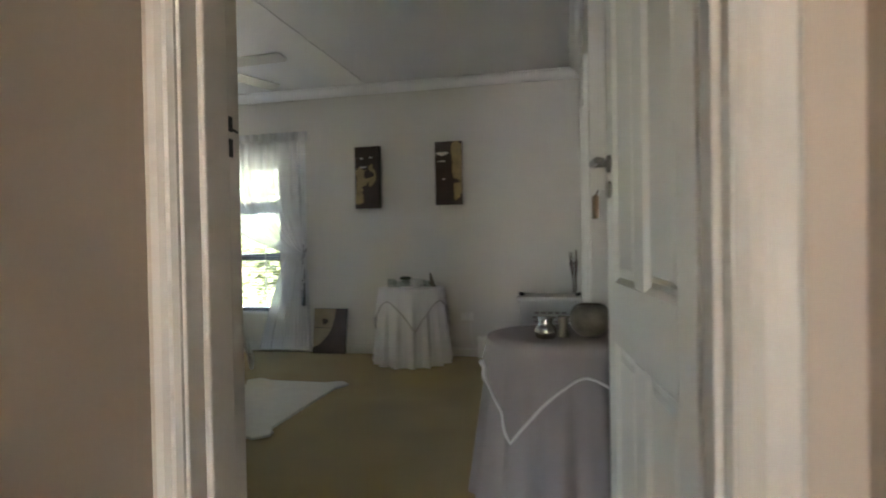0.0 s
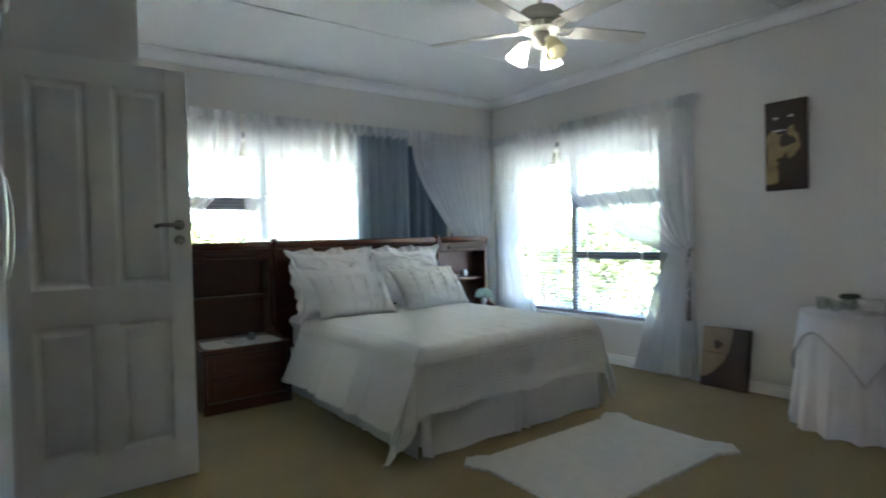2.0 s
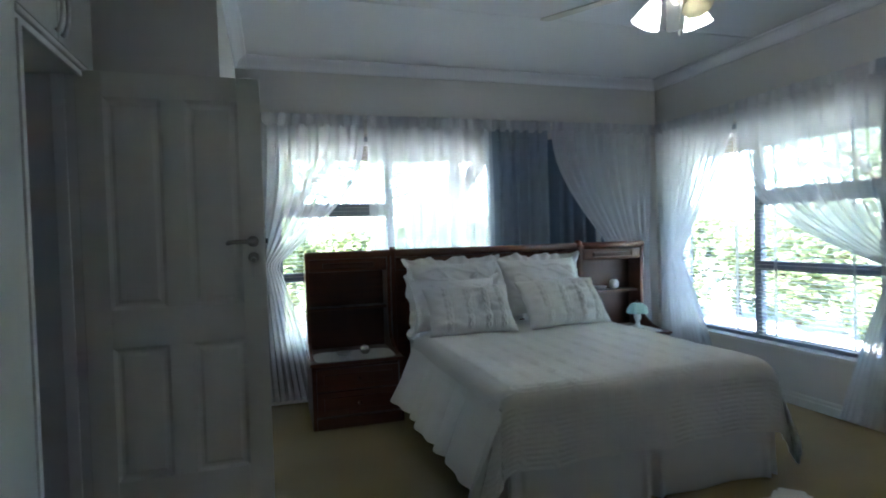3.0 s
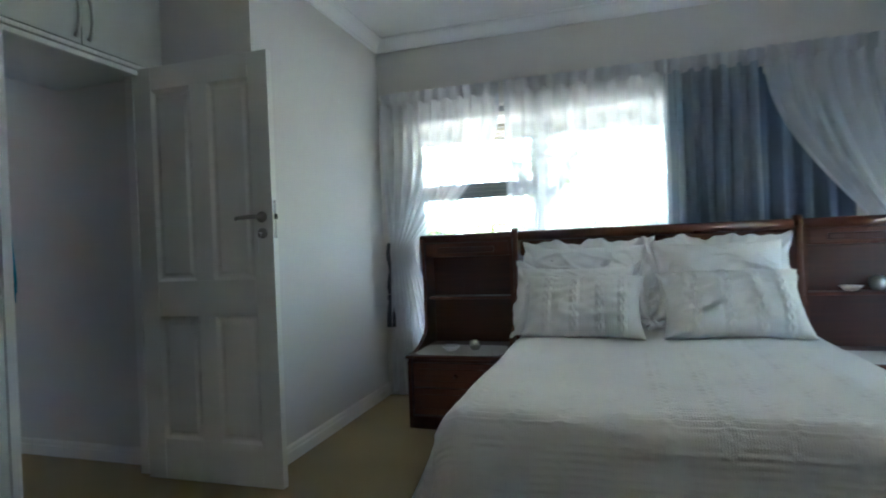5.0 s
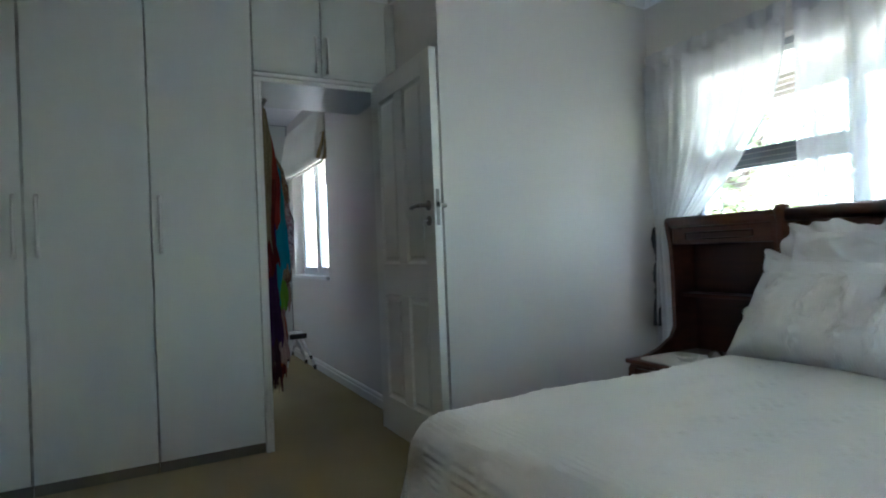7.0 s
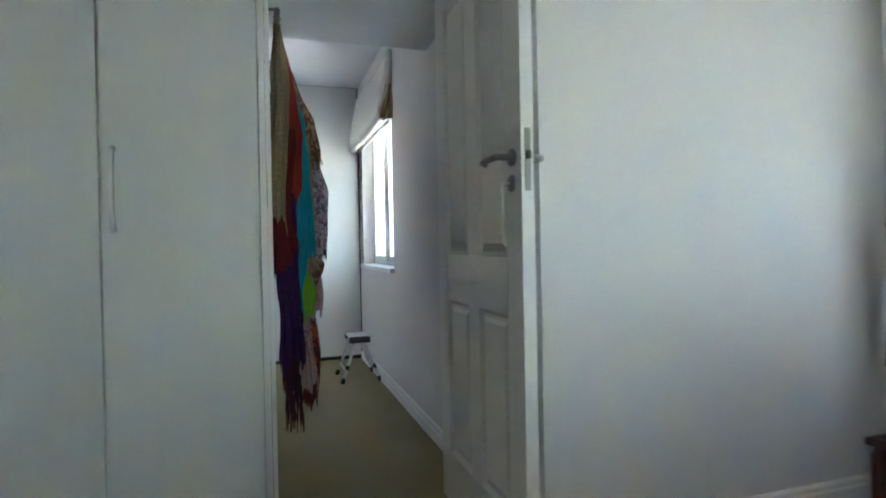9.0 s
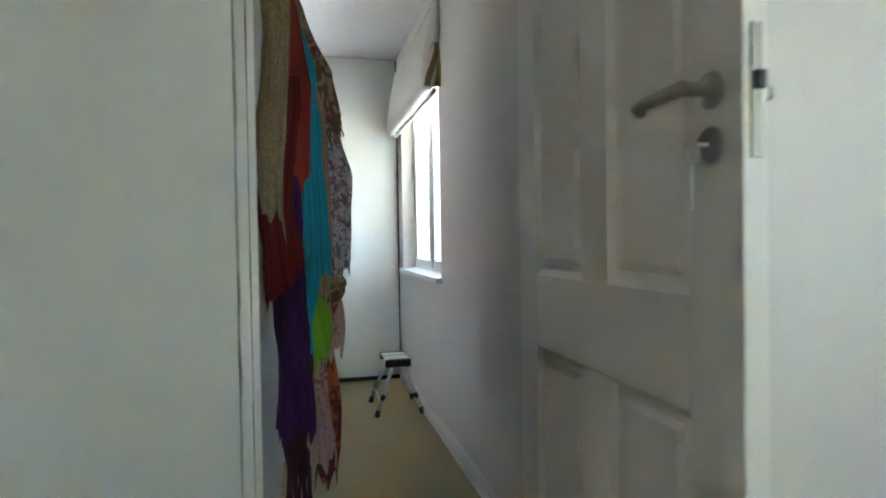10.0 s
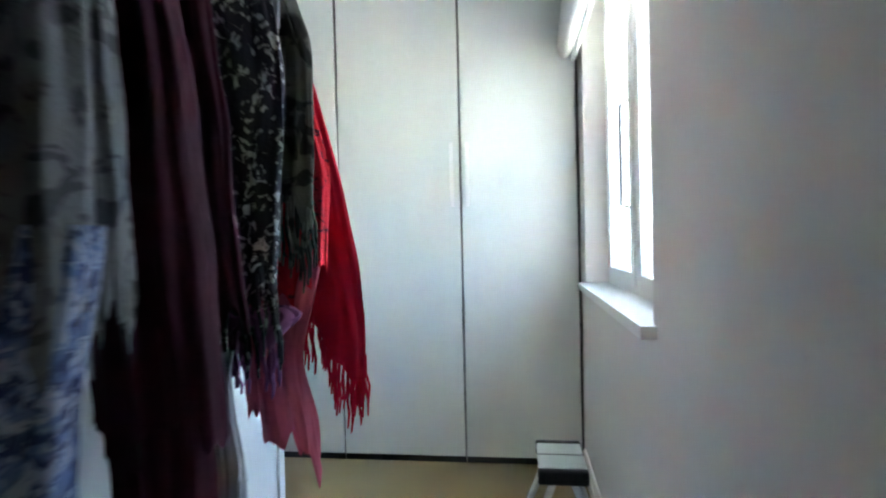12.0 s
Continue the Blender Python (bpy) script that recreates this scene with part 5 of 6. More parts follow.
def scarf(label, y, x_out, x_in, z_top, z_bot, mat, seed, thick=0.035, slant=0.0, fringe=0.0, n_fringe=24, folds=9, hook=True, spread=1.5):
    """A long scarf, gathered and hanging; x_out is the free side, x_in the side by the panel."""
    s = thing("scarf", label, "scarf", (0, y, 0), group="scarves on the rail")
    rnd = random.Random(seed)
    ph = [rnd.uniform(0, 6.28) for _ in range(6)]
    cx, hw = (x_out + x_in) / 2, abs(x_in - x_out) / 2 * 0.93

    def f(u, v):
        a = u * 2 * math.pi
        z = z_top + (z_bot - z_top) * v
        wide = (0.30 + 0.70 * min(1.0, v * spread)) if hook else 1.0
        c = RAIL_X + (cx - RAIL_X) * min(1.0, v * spread) if hook else cx
        k = 1 + 0.24 * math.sin(folds * a + ph[0] + 1.3 * math.sin(v * 3 + ph[1])) + 0.09 * math.sin(folds * 2.3 * a + ph[2] + v * 2)
        w = hw * wide * (1 + 0.10 * math.sin(v * 6 + ph[3])) * (0.85 + 0.15 * k)
        t = thick * (0.55 + 0.45 * wide) * k
        x = c + w * math.cos(a) + 0.012 * math.sin(v * 5 + ph[4])
        yy = t * math.sin(a) + 0.012 * math.sin(v * 4 + ph[5])
        if v > 0.0:
            z += v * v * (slant * math.cos(a) + 0.025 * math.sin(4 * a + ph[1]) + 0.012 * math.sin(11 * a + ph[2]))
        x += 0.006 * noise.noise(Vector((math.cos(a) * 3, z * 9, seed)))
        yy += 0.008 * noise.noise(Vector((math.sin(a) * 4, z * 7, seed + 5)))
        return Vector((x, yy, z))
    part("cloth", grid(72, 40, f, close=True), mat, s, smooth=True)
    if fringe:
        bm = bmesh.new()
        for i in range(n_fringe):
            u = (i + rnd.random() * 0.6) / n_fringe
            p = f(u, 1.0)
            l = fringe * rnd.uniform(0.75, 1.1)
            dx, dy = rnd.uniform(-0.006, 0.006), rnd.uniform(-0.005, 0.005)
            tube([p + Vector((0, 0, 0.01)), p + Vector((dx * 0.5 + 0.003, dy, -l * 0.35)), p + Vector((dx - 0.002, dy * 1.2, -l * 0.7)), p + Vector((dx * 1.3, dy, -l))], [0.0024, 0.0028, 0.0024, 0.0016], 5, bm)
        part("fringe", bm, mat, s, "knotted fringe along the hem", True)
    if hook:
        part("hanger_hook", tube([(RAIL_X - 0.0, 0, z_top - 0.01), (RAIL_X, 0, RAIL_Z - 0.02), (RAIL_X - 0.016, 0, RAIL_Z), (RAIL_X, 0, RAIL_Z + 0.016), (RAIL_X + 0.014, 0, RAIL_Z + 0.004)], 0.0025, 6), M_CHROME, s)
    return s


# several scarf colours are darkened to hold the shade on the rail
C_BEIGE = print_cloth("scarf_beige_crochet", (0.29, 0.225, 0.135), (0.19, 0.145, 0.085), 190, 0.5)
C_RUST = material("scarf_rust", (0.17, 0.022, 0.014), 0.85, vary=0.2, scale=5, second=(0.11, 0.014, 0.02), spec=0.1)
C_RED = material("scarf_red", (0.26, 0.022, 0.025), 0.8, vary=0.2, scale=4, second=(0.30, 0.05, 0.03), spec=0.1)
C_PURPLE = material("scarf_purple", (0.045, 0.013, 0.072), 0.85, vary=0.2, scale=6, second=(0.066, 0.018, 0.096), spec=0.1)
C_PLUM = material("scarf_plum", (0.05, 0.014, 0.025), 0.85, vary=0.25, scale=6, spec=0.1)
C_TURQ = material("scarf_turquoise", (0.012, 0.224, 0.320), 0.8, vary=0.12, scale=6, spec=0.1)
C_LIME = material("scarf_lime", (0.138, 0.303, 0.022), 0.8, vary=0.12, scale=6, spec=0.1)
C_LILAC = print_cloth("scarf_lilac_floral", (0.34, 0.315, 0.35), (0.13, 0.105, 0.13), 34, 0.40, third=(0.24, 0.11, 0.15))
C_PINK = print_cloth("scarf_pink", (0.329, 0.208, 0.186), (0.194, 0.094, 0.079), 45, 0.38)
C_BROWN = print_cloth("scarf_brown_print", (0.136, 0.068, 0.040), (0.272, 0.192, 0.120), 30, 0.44)
C_DENIM = print_cloth("scarf_blue_grey_print", (0.11, 0.15, 0.27), (0.04, 0.05, 0.11), 40, 0.46, third=(0.27, 0.30, 0.40))
C_GREY = material("scarf_taupe", (0.091, 0.077, 0.070), 0.85, vary=0.15, scale=6, spec=0.1)
C_MAROON = material("scarf_maroon", (0.034, 0.003, 0.009), 0.9, vary=0.3, scale=10, second=(0.052, 0.005, 0.016), spec=0.1)
C_BLACKW = print_cloth("scarf_black_white", (0.03, 0.03, 0.035), (0.40, 0.40, 0.38), 55, 0.40)
# white cloth, greyed to stand for shade
C_WHITE = material("scarf_shaded_white", (0.34, 0.34, 0.35), 0.85, vary=0.08, scale=8, spec=0.1)
C_BLUE = material("scarf_royal_blue", (0.05, 0.05, 0.32), 0.8, vary=0.2, scale=8, spec=0.1)
C_CRIMSON = material("scarf_crimson", (0.52, 0.008, 0.035), 0.8, vary=0.1, scale=5, spec=0.1)
C_SPOT = print_cloth("scarf_red_spotted", (0.58, 0.015, 0.03), (0.10, 0.01, 0.02), 60, 0.36)
C_PLAID = print_cloth("scarf_olive_plaid", (0.16, 0.155, 0.13), (0.05, 0.05, 0.045), 18, 0.48)
C_EMBER = print_cloth("scarf_ember", (0.10, 0.02, 0.02), (0.30, 0.07, 0.02), 14, 0.44)
# pale cloth with the shade of the near end put into its colour
C_SHADEGREY = print_cloth("scarf_shaded_grey_paisley", (0.15, 0.15, 0.155), (0.07, 0.07, 0.075), 30, 0.42)
C_MAUVEPINK = material("scarf_mauve_pink", (0.28, 0.10, 0.22), 0.8, vary=0.2, scale=8, spec=0.1)
C_ROSE = material("scarf_rose_voile", (0.60, 0.10, 0.16), 0.7, vary=0.1, scale=6)

scarf("beige crochet scarf looped over the rail", 1.055, -2.560, -2.482, 1.90, 1.15, C_BEIGE, 1, 0.022, 0.05, folds=6, spread=4.0)
scarf("rust coloured scarf hanging in folds", 1.03, -2.585, -2.485, 1.50, 0.97, C_RUST, 2, 0.03, -0.05, hook=False)
scarf("red and orange scarf hanging in folds", 0.995, -2.625, -2.535, 1.88, 1.25, C_RED, 3, 0.028, 0.02, spread=1.6)
scarf("deep purple scarf hanging in long folds", 0.945, -2.605, -2.50, 1.25, 0.55, C_PURPLE, 4, 0.035, hook=False)
scarf("dark plum scarf with a long fringe", 0.93, -2.60, -2.53, 0.76, 0.45, C_PLUM, 5, 0.025, fringe=0.17, n_fringe=40, hook=False)
scarf("turquoise blue pleated scarf hanging long", 0.955, -2.650, -2.580, 1.89, 1.0, C_TURQ, 6, 0.03, 0.03, folds=15, spread=2.6)
scarf("turquoise blue pleated scarf hanging long", 0.92, -2.625, -2.575, 1.08, 0.76, C_TURQ, 7, 0.016, folds=9, hook=False)
scarf("beige crochet scarf hanging long", 0.90, -2.660, -2.615, 1.89, 0.93, C_BEIGE, 8, 0.020, folds=7, spread=2.2)
scarf("lime green silk scarf with a pointed hem", 0.885, -2.660, -2.575, 1.04, 0.73, C_LIME, 9, 0.018, -0.06, folds=5, hook=False)
scarf("brown patterned scarf with a tasselled edge", 0.80, -2.70, -2.60, 1.89, 1.42, C_BROWN, 10, 0.025, fringe=0.05)
scarf("lilac and grey floral scarf", 0.77, -2.742, -2.600, 1.86, 0.97, C_LILAC, 11, 0.045, -0.03, folds=8)
scarf("pale pink lace edged scarf", 0.83, -2.665, -2.575, 0.80, 0.42, C_PINK, 12, 0.025, folds=13, hook=False)
scarf("pale pink lace edged scarf", 0.76, -2.705, -2.61, 0.97, 0.73, C_PINK, 13, 0.025, folds=13, hook=False)
scarf("brown ruffle over the pale pink scarf", 0.785, -2.705, -2.60, 1.02, 0.87, C_BROWN, 30, 0.033, -0.03, folds=14, hook=False)
scarf("brown ruffled scarf hanging low", 0.68, -2.69, -2.61, 0.76, 0.30, C_EMBER, 14, 0.03, folds=12, hook=False)
scarf("soft taupe scarf hanging straight", 0.60, -2.67, -2.55, 1.88, 0.84, C_GREY, 16, 0.025, folds=8)
scarf("pale grey paisley scarf darkened for shade, hanging straight", 0.49, -2.665, -2.545, 1.88, 0.98, C_SHADEGREY, 31, 0.04, folds=8)
scarf("blue grey paisley scarf", 0.47, -2.668, -2.54, 1.08, 0.52, C_DENIM, 15, 0.042, -0.03, folds=9, hook=False)
scarf("pale narrow scarf darkened for shade, hanging straight", 0.415, -2.650, -2.625, 1.88, 1.00, C_SHADEGREY, 27, 0.018, folds=5)
scarf("dark maroon ruffled scarf hanging low", 0.29, -2.675, -2.54, 1.88, 0.86, C_MAROON, 17, 0.055, folds=12)
scarf("dark maroon ruffled scarf hanging low", 0.31, -2.655, -2.55, 0.98, 0.34, C_MAROON, 18, 0.04, folds=12, hook=False)
scarf("dark ember red scarf hanging low", 0.24, -2.635, -2.555, 0.80, 0.28, C_EMBER, 29, 0.025, folds=10, hook=False)
scarf("dark taupe scarf hanging in folds", 0.20, -2.665, -2.53, 1.88, 0.95, C_MAROON, 33, 0.03, folds=9)
scarf("white fringed scarf end", 0.18, -2.635, -2.60, 0.92, 0.66, C_WHITE, 21, 0.016, fringe=0.10, hook=False)
scarf("royal blue scarf hanging low", 0.15, -2.615, -2.55, 0.72, 0.36, C_BLUE, 23, 0.022, fringe=0.08, hook=False)
scarf("black and white printed scarf with fringe", 0.12, -2.685, -2.56, 1.88, 1.0, C_BLACKW, 20, 0.028, fringe=0.10, n_fringe=44)
scarf("purple pink knotted scarf end with fringe", 0.10, -2.682, -2.60, 0.97, 0.93, C_MAUVEPINK, 32, 0.018, fringe=0.06, n_fringe=40, hook=False)
scarf("white scarf folded short over the rail", 0.075, -2.67, -2.59, 1.89, 1.36, C_WHITE, 19, 0.018, -0.04, folds=6)
scarf("grey olive plaid scarf with a thin fringe", 0.04, -2.692, -2.60, 1.88, 1.10, C_PLAID, 28, 0.016, -0.02, fringe=0.10, n_fringe=36, folds=7)
scarf("red spotted voile scarf", -0.01, -2.705, -2.60, 1.89, 1.0, C_SPOT, 24, 0.022, -0.04, folds=8, spread=1.2)
scarf("thin rose red voile scarf hanging low", -0.01, -2.675, -2.55, 1.05, 0.75, C_ROSE, 25, 0.022, 0.05, folds=8, hook=False)
scarf("crimson shawl with a knotted fringe", -0.075, -2.737, -2.53, 1.88, 0.90, C_CRIMSON, 26, 0.018, 0.06, fringe=0.085, n_fringe=70, folds=9, spread=1.08)

# ---- folded roman blind over the dressing room window ----
M_BLINDCLOTH = material("blind_cloth", (0.70, 0.69, 0.63), 0.85, vary=0.03, scale=6, fine=200, bump=0.15)
M_MUSTARD = material("mustard_lining", (0.34, 0.24, 0.10), 0.85, vary=0.12, scale=8, bump=0.2)
rb = thing("roman_blind", "cream roman blind drawn up in soft folds", "blind")


def blind_profile(k):
    return [(0.004, 2.34), (0.03, 2.335), (0.05, 2.25 - 0.02 * k), (0.078 + 0.012 * k, 2.06), (0.095 + 0.01 * k, 1.93), (0.088, 1.875), (0.062, 1.862), (0.035, 1.885), (0.02, 1.94), (0.004, 1.96)]


rows = []
bm = bmesh.new()
for i in range(25):
    q = i / 24
    y = -1.70 + q * 1.36
    pr = blind_profile(0.5 + 0.5 * math.sin(q * 7))
    rows.append([bm.verts.new((XD + o, y, z + 0.006 * math.sin(q * 9))) for o, z in pr])
for a, b in zip(rows, rows[1:]):
    for j in range(len(a)):
        bm.faces.new((a[j], a[(j + 1) % len(a)], b[(j + 1) % len(a)], b[j]))
bm.faces.new(rows[0])
bm.faces.new(rows[-1][::-1])
part("folds", bm, M_BLINDCLOTH, rb, smooth=True)
part("lower_hem", tube([(XD + 0.03, -1.70, 1.862), (XD + 0.03, -0.35, 1.862)], 0.012, 10), M_BLINDCLOTH, rb, smooth=True)
part("lining_flap", grid(14, 12, lambda u, v: Vector((XD + 0.004 + u * (0.085 - 0.045 * v) + 0.004 * math.sin(u * 14), -0.334 + 0.012 * math.sin(u * 9 + v * 4), 1.875 + v * 0.23))), M_MUSTARD, rb, "mustard lining at the blind's end", True)

# ---- step stool ----
M_STOOL = material("stool_aluminium", (0.62, 0.63, 0.63), 0.35, metal=0.8, vary=0.05, bump=0.02)
M_TREAD = material("stool_tread", (0.60, 0.63, 0.60), 0.6, vary=0.05, scale=20, bump=0.2)
SX, SY = -3.135, -1.03
st = thing("step_stool", "small folding aluminium step stool with a grey tread", "step stool", (SX, SY, 0))
part("tread", rbox(-0.076, -0.112, 0.318, 0.076, 0.112, 0.336, 0.006), M_TREAD, st)
for y0, y1 in ((-0.142, -0.112), (0.112, 0.142)):
    part("end_cap", rbox(-0.079, y0, 0.290, 0.079, y1, 0.338, 0.008), M_BLACK, st, "black plastic end cap")
part("hinge_line", rbox(-0.076, -0.003, 0.3362, 0.076, 0.003, 0.3375, 0), M_BLACK, st)
for sx in (-1, 1):
    for sy in (-1, 1):
        leg = part("leg", tube([(sx * 0.03, sy * 0.122, 0.30), (sx * 0.135, sy * 0.165, 0.03)], 0.0115, 10), M_STOOL, st, smooth=True)
        part("rubber_foot", tube([(sx * 0.131, sy * 0.164, 0.04), (sx * 0.142, sy * 0.1665, 0.0)], [0.014, 0.017], 10), M_BLACK, leg)
        part("leg_band", tube([(sx * 0.096, sy * 0.1575, 0.13), (sx * 0.108, sy * 0.160, 0.10)], 0.0135, 10), M_BLACK, leg)
for sx in (-1, 1):
    part("stretcher", tube([(sx * 0.115, -0.158, 0.09), (sx * 0.115, 0.158, 0.09)], 0.006, 8), M_STOOL, st)

# ---- things on the table by the entry door ----
M_HAMMER = material("hammered_pewter", (0.17, 0.15, 0.115), 0.46, metal=0.55, vary=0.2, scale=25, fine=60, bump=0.5)
M_JAR = material("silvered_jar", (0.40, 0.39, 0.37), 0.18, metal=0.9, vary=0.1, scale=12, bump=0.1)
TZ = 0.7045
single("bowl_vase", lathe([(0.0, TZ), (0.045, TZ), (0.06, TZ + 0.008), (0.085, TZ + 0.035), (0.098, TZ + 0.07), (0.096, TZ + 0.105), (0.078, TZ + 0.135), (0.058, TZ + 0.148), (0.054, TZ + 0.148), (0.070, TZ + 0.13), (0.085, TZ + 0.1), (0.085, TZ + 0.07), (0.07, TZ + 0.035), (0.0, TZ + 0.02)], 40, m=Matrix.Translation((0, 0, TZ)) @ Matrix.Scale(0.88, 4) @ Matrix.Translation((0, 0, -TZ))), M_HAMMER, "round hammered pewter bowl vase on the table", "vase", True, at=pose(0.215, 2.61, 0))
j = thing("glass_jar", "squat silvered glass jar with a wide neck", "jar", (0.035, 2.53, 0))
part("jar_body", lathe([(0.0, TZ), (0.048, TZ), (0.056, TZ + 0.012), (0.06, TZ + 0.04), (0.052, TZ + 0.058), (0.036, TZ + 0.068), (0.036, TZ + 0.085), (0.042, TZ + 0.105), (0.038, TZ + 0.106), (0.03, TZ + 0.085), (0.03, TZ + 0.066), (0.0, TZ + 0.06)], 30, m=Matrix.Translation((0, 0, TZ)) @ Matrix.Scale(0.78, 4) @ Matrix.Translation((0, 0, -TZ))), M_JAR, j, smooth=True)
part("jar_rim", tube([(0.033 * math.cos(i * 0.3142), 0.033 * math.sin(i * 0.3142), TZ + 0.083) for i in range(21)], 0.0025, 6), M_JAR, j)
single("candle_holder", lathe([(0.0, TZ), (0.024, TZ), (0.026, TZ + 0.01), (0.018, TZ + 0.03), (0.022, TZ + 0.075), (0.026, TZ + 0.085), (0.0, TZ + 0.085)], 20), M_HAMMER, "small dark metal candle holder on the table", "candle holder", True, at=pose(0.105, 2.56, 0))

# ---- glassware on the far table ----
M_CUT = bpy.data.materials.new("clear_glass")
M_CUT.use_nodes = True
_n = M_CUT.node_tree
_n.nodes.remove(_n.nodes["Principled BSDF"])
_mix, _tr, _gl = _n.nodes.new("ShaderNodeMixShader"), _n.nodes.new("ShaderNodeBsdfTransparent"), _n.nodes.new("ShaderNodeBsdfGlossy")
_tr.inputs[0].default_value = (0.90, 0.94, 0.92, 1)
_gl.inputs["Roughness"].default_value = 0.08
_mix.inputs[0].default_value = 0.28
_n.links.new(_tr.outputs[0], _mix.inputs[1])
_n.links.new(_gl.outputs[0], _mix.inputs[2])
_n.links.new(_mix.outputs[0], _n.nodes["Material Output"].inputs[0])
M_DARKGREEN = material("dark_foliage", (0.02, 0.035, 0.015), 0.6, vary=0.3, bump=0.2)
T2 = 0.6945
CX2, CY2 = -1.295, 5.14
tray = thing("silver_tray", "oval silver tray on the far table", "tray", (CX2 + 0.05, CY2 - 0.03, T2))
part("tray_base", lathe([(0.0, 0.0), (0.11, 0.0), (0.14, 0.008), (0.145, 0.014), (0.138, 0.013), (0.11, 0.005), (0.0, 0.005)], 36), M_SILVER, tray, smooth=True)
for i, (dx, dy, r, h, lab) in enumerate(((-0.17, -0.07, 0.032, 0.075, "clear glass tumbler"), (-0.09, -0.10, 0.035, 0.06, "clear cut glass bowl"), (-0.05, 0.06, 0.03, 0.09, "clear glass tumbler"), (0.16, -0.06, 0.028, 0.065, "clear glass tumbler"), (-0.18, 0.03, 0.03, 0.06, "clear cut glass bowl"))):
    single("glass_tumbler", lathe([(0.0, 0.0), (r * 0.85, 0.0), (r, h), (r - 0.003, h), (r * 0.80, 0.007), (0.0, 0.007)], 20, wave=lambda a, z, q: q * (1 + 0.02 * math.sin(a * 10))), M_CUT, lab + " on the far table", "glass", True, at=pose(CX2 + dx, CY2 + dy, T2), group="glassware on the far table")
single("silver_bowl", lathe([(0.0, 0.006), (0.03, 0.006), (0.035, 0.02), (0.06, 0.045), (0.066, 0.072), (0.062, 0.072), (0.053, 0.046), (0.0, 0.025)], 30), M_SILVER, "shiny footed silver bowl on the tray", "bowl", True, at=pose(CX2 + 0.06, CY2 - 0.03, T2))
pot = thing("candle_pot", "glass pot with dark foliage on top", "pot", (CX2 - 0.05, CY2 - 0.02, T2))
part("pot_glass", lathe([(0.0, 0.0), (0.034, 0.0), (0.038, 0.07), (0.035, 0.07), (0.03, 0.006), (0.0, 0.006)], 20), M_CUT, pot, smooth=True)
part("foliage", lathe([(0.0, 0.068), (0.04, 0.07), (0.052, 0.08), (0.04, 0.092), (0.0, 0.098)], 22, wave=lambda a, z, r: r * (1 + 0.18 * math.sin(a * 7) + 0.1 * math.sin(a * 13))), M_DARKGREEN, pot)
orn = thing("ornament", "dark metal ornament with an upright fin", "ornament", (CX2 + 0.17, CY2 + 0.03, T2))
part("fin", plate([(-0.03, 0.0), (0.05, 0.0), (0.035, 0.05), (0.012, 0.12), (0.0, 0.13), (-0.004, 0.11), (0.0, 0.05)], -0.006, 0.006), M_HAMMER, orn)
part("foot", rbox(-0.05, -0.02, 0.0, 0.06, 0.02, 0.012, 0.004), M_HAMMER, orn)

# ---- laundry basket ----
M_PLASTIC = material("white_plastic", (0.82, 0.81, 0.79), 0.45, vary=0.03, scale=6, bump=0.03)
M_LINER = material("basket_liner", (0.40, 0.34, 0.33), 0.9, vary=0.15, scale=9, bump=0.2)
lb = thing("laundry_basket", "white plastic laundry basket with a pierced front and lid", "laundry basket", (-0.045, 5.15, 0))
BW, BD, BH = 0.25, 0.155, 0.60


def basket_pt(sx, sy, z):
    k = 0.80 + 0.20 * z / BH
    return Vector((sx * BW * k, sy * BD * k, z))


def basket_side(a, b, pierced):
    bm = bmesh.new()
    cols, rows_n = (34, 30)
    vs = [[None] * (rows_n + 1) for _ in range(cols + 1)]
    for i in range(cols + 1):
        for k in range(rows_n + 1):
            q = i / cols
            z = 0.02 + (BH - 0.03) * k / rows_n
            vs[i][k] = bm.verts.new(basket_pt(a[0] + (b[0] - a[0]) * q, a[1] + (b[1] - a[1]) * q, z))
    for i in range(cols):
        for k in range(rows_n):
            hole = pierced and 7 <= i < 27 and 6 <= k < 26 and k % 2 == 0 and (i + (k // 2) * 2) % 4 in (0, 1, 2)
            if not hole:
                bm.faces.new((vs[i][k], vs[i + 1][k], vs[i + 1][k + 1], vs[i][k + 1]))
    r = bmesh.ops.solidify(bm, geom=bm.faces[:], thickness=0.004)
    return bm


for a, b, p in (((-1, -1), (1, -1), True), ((1, -1), (1, 1), False), ((1, 1), (-1, 1), False), ((-1, 1), (-1, -1), True)):
    part("basket_wall", basket_side(a, b, p), M_PLASTIC, lb)
part("basket_floor", rbox(-BW * 0.8, -BD * 0.8, 0.0, BW * 0.8, BD * 0.8, 0.022, 0.006), M_PLASTIC, lb)
part("lid", rbox(-BW - 0.022, -BD - 0.022, BH - 0.012, BW + 0.022, BD + 0.022, BH + 0.022, 0.012, 3), M_PLASTIC, lb, "flat white lid")
part("liner", rbox(-BW * 0.78, -BD * 0.74, 0.05, BW * 0.78, BD * 0.74, BH - 0.10, 0.03), M_LINER, lb, "dusty rose liner seen through the holes")
for sx in (-1, 1):
    part("handle", tube([(sx * (BW - 0.03), -0.07, BH + 0.020), (sx * (BW + 0.0), -0.055, BH + 0.034), (sx * (BW + 0.008), 0.0, BH + 0.040), (sx * (BW + 0.0), 0.055, BH + 0.034), (sx * (BW - 0.03), 0.07, BH + 0.020)], 0.009, 10), M_BLACK, lb, "dark plastic carrying handle", True)

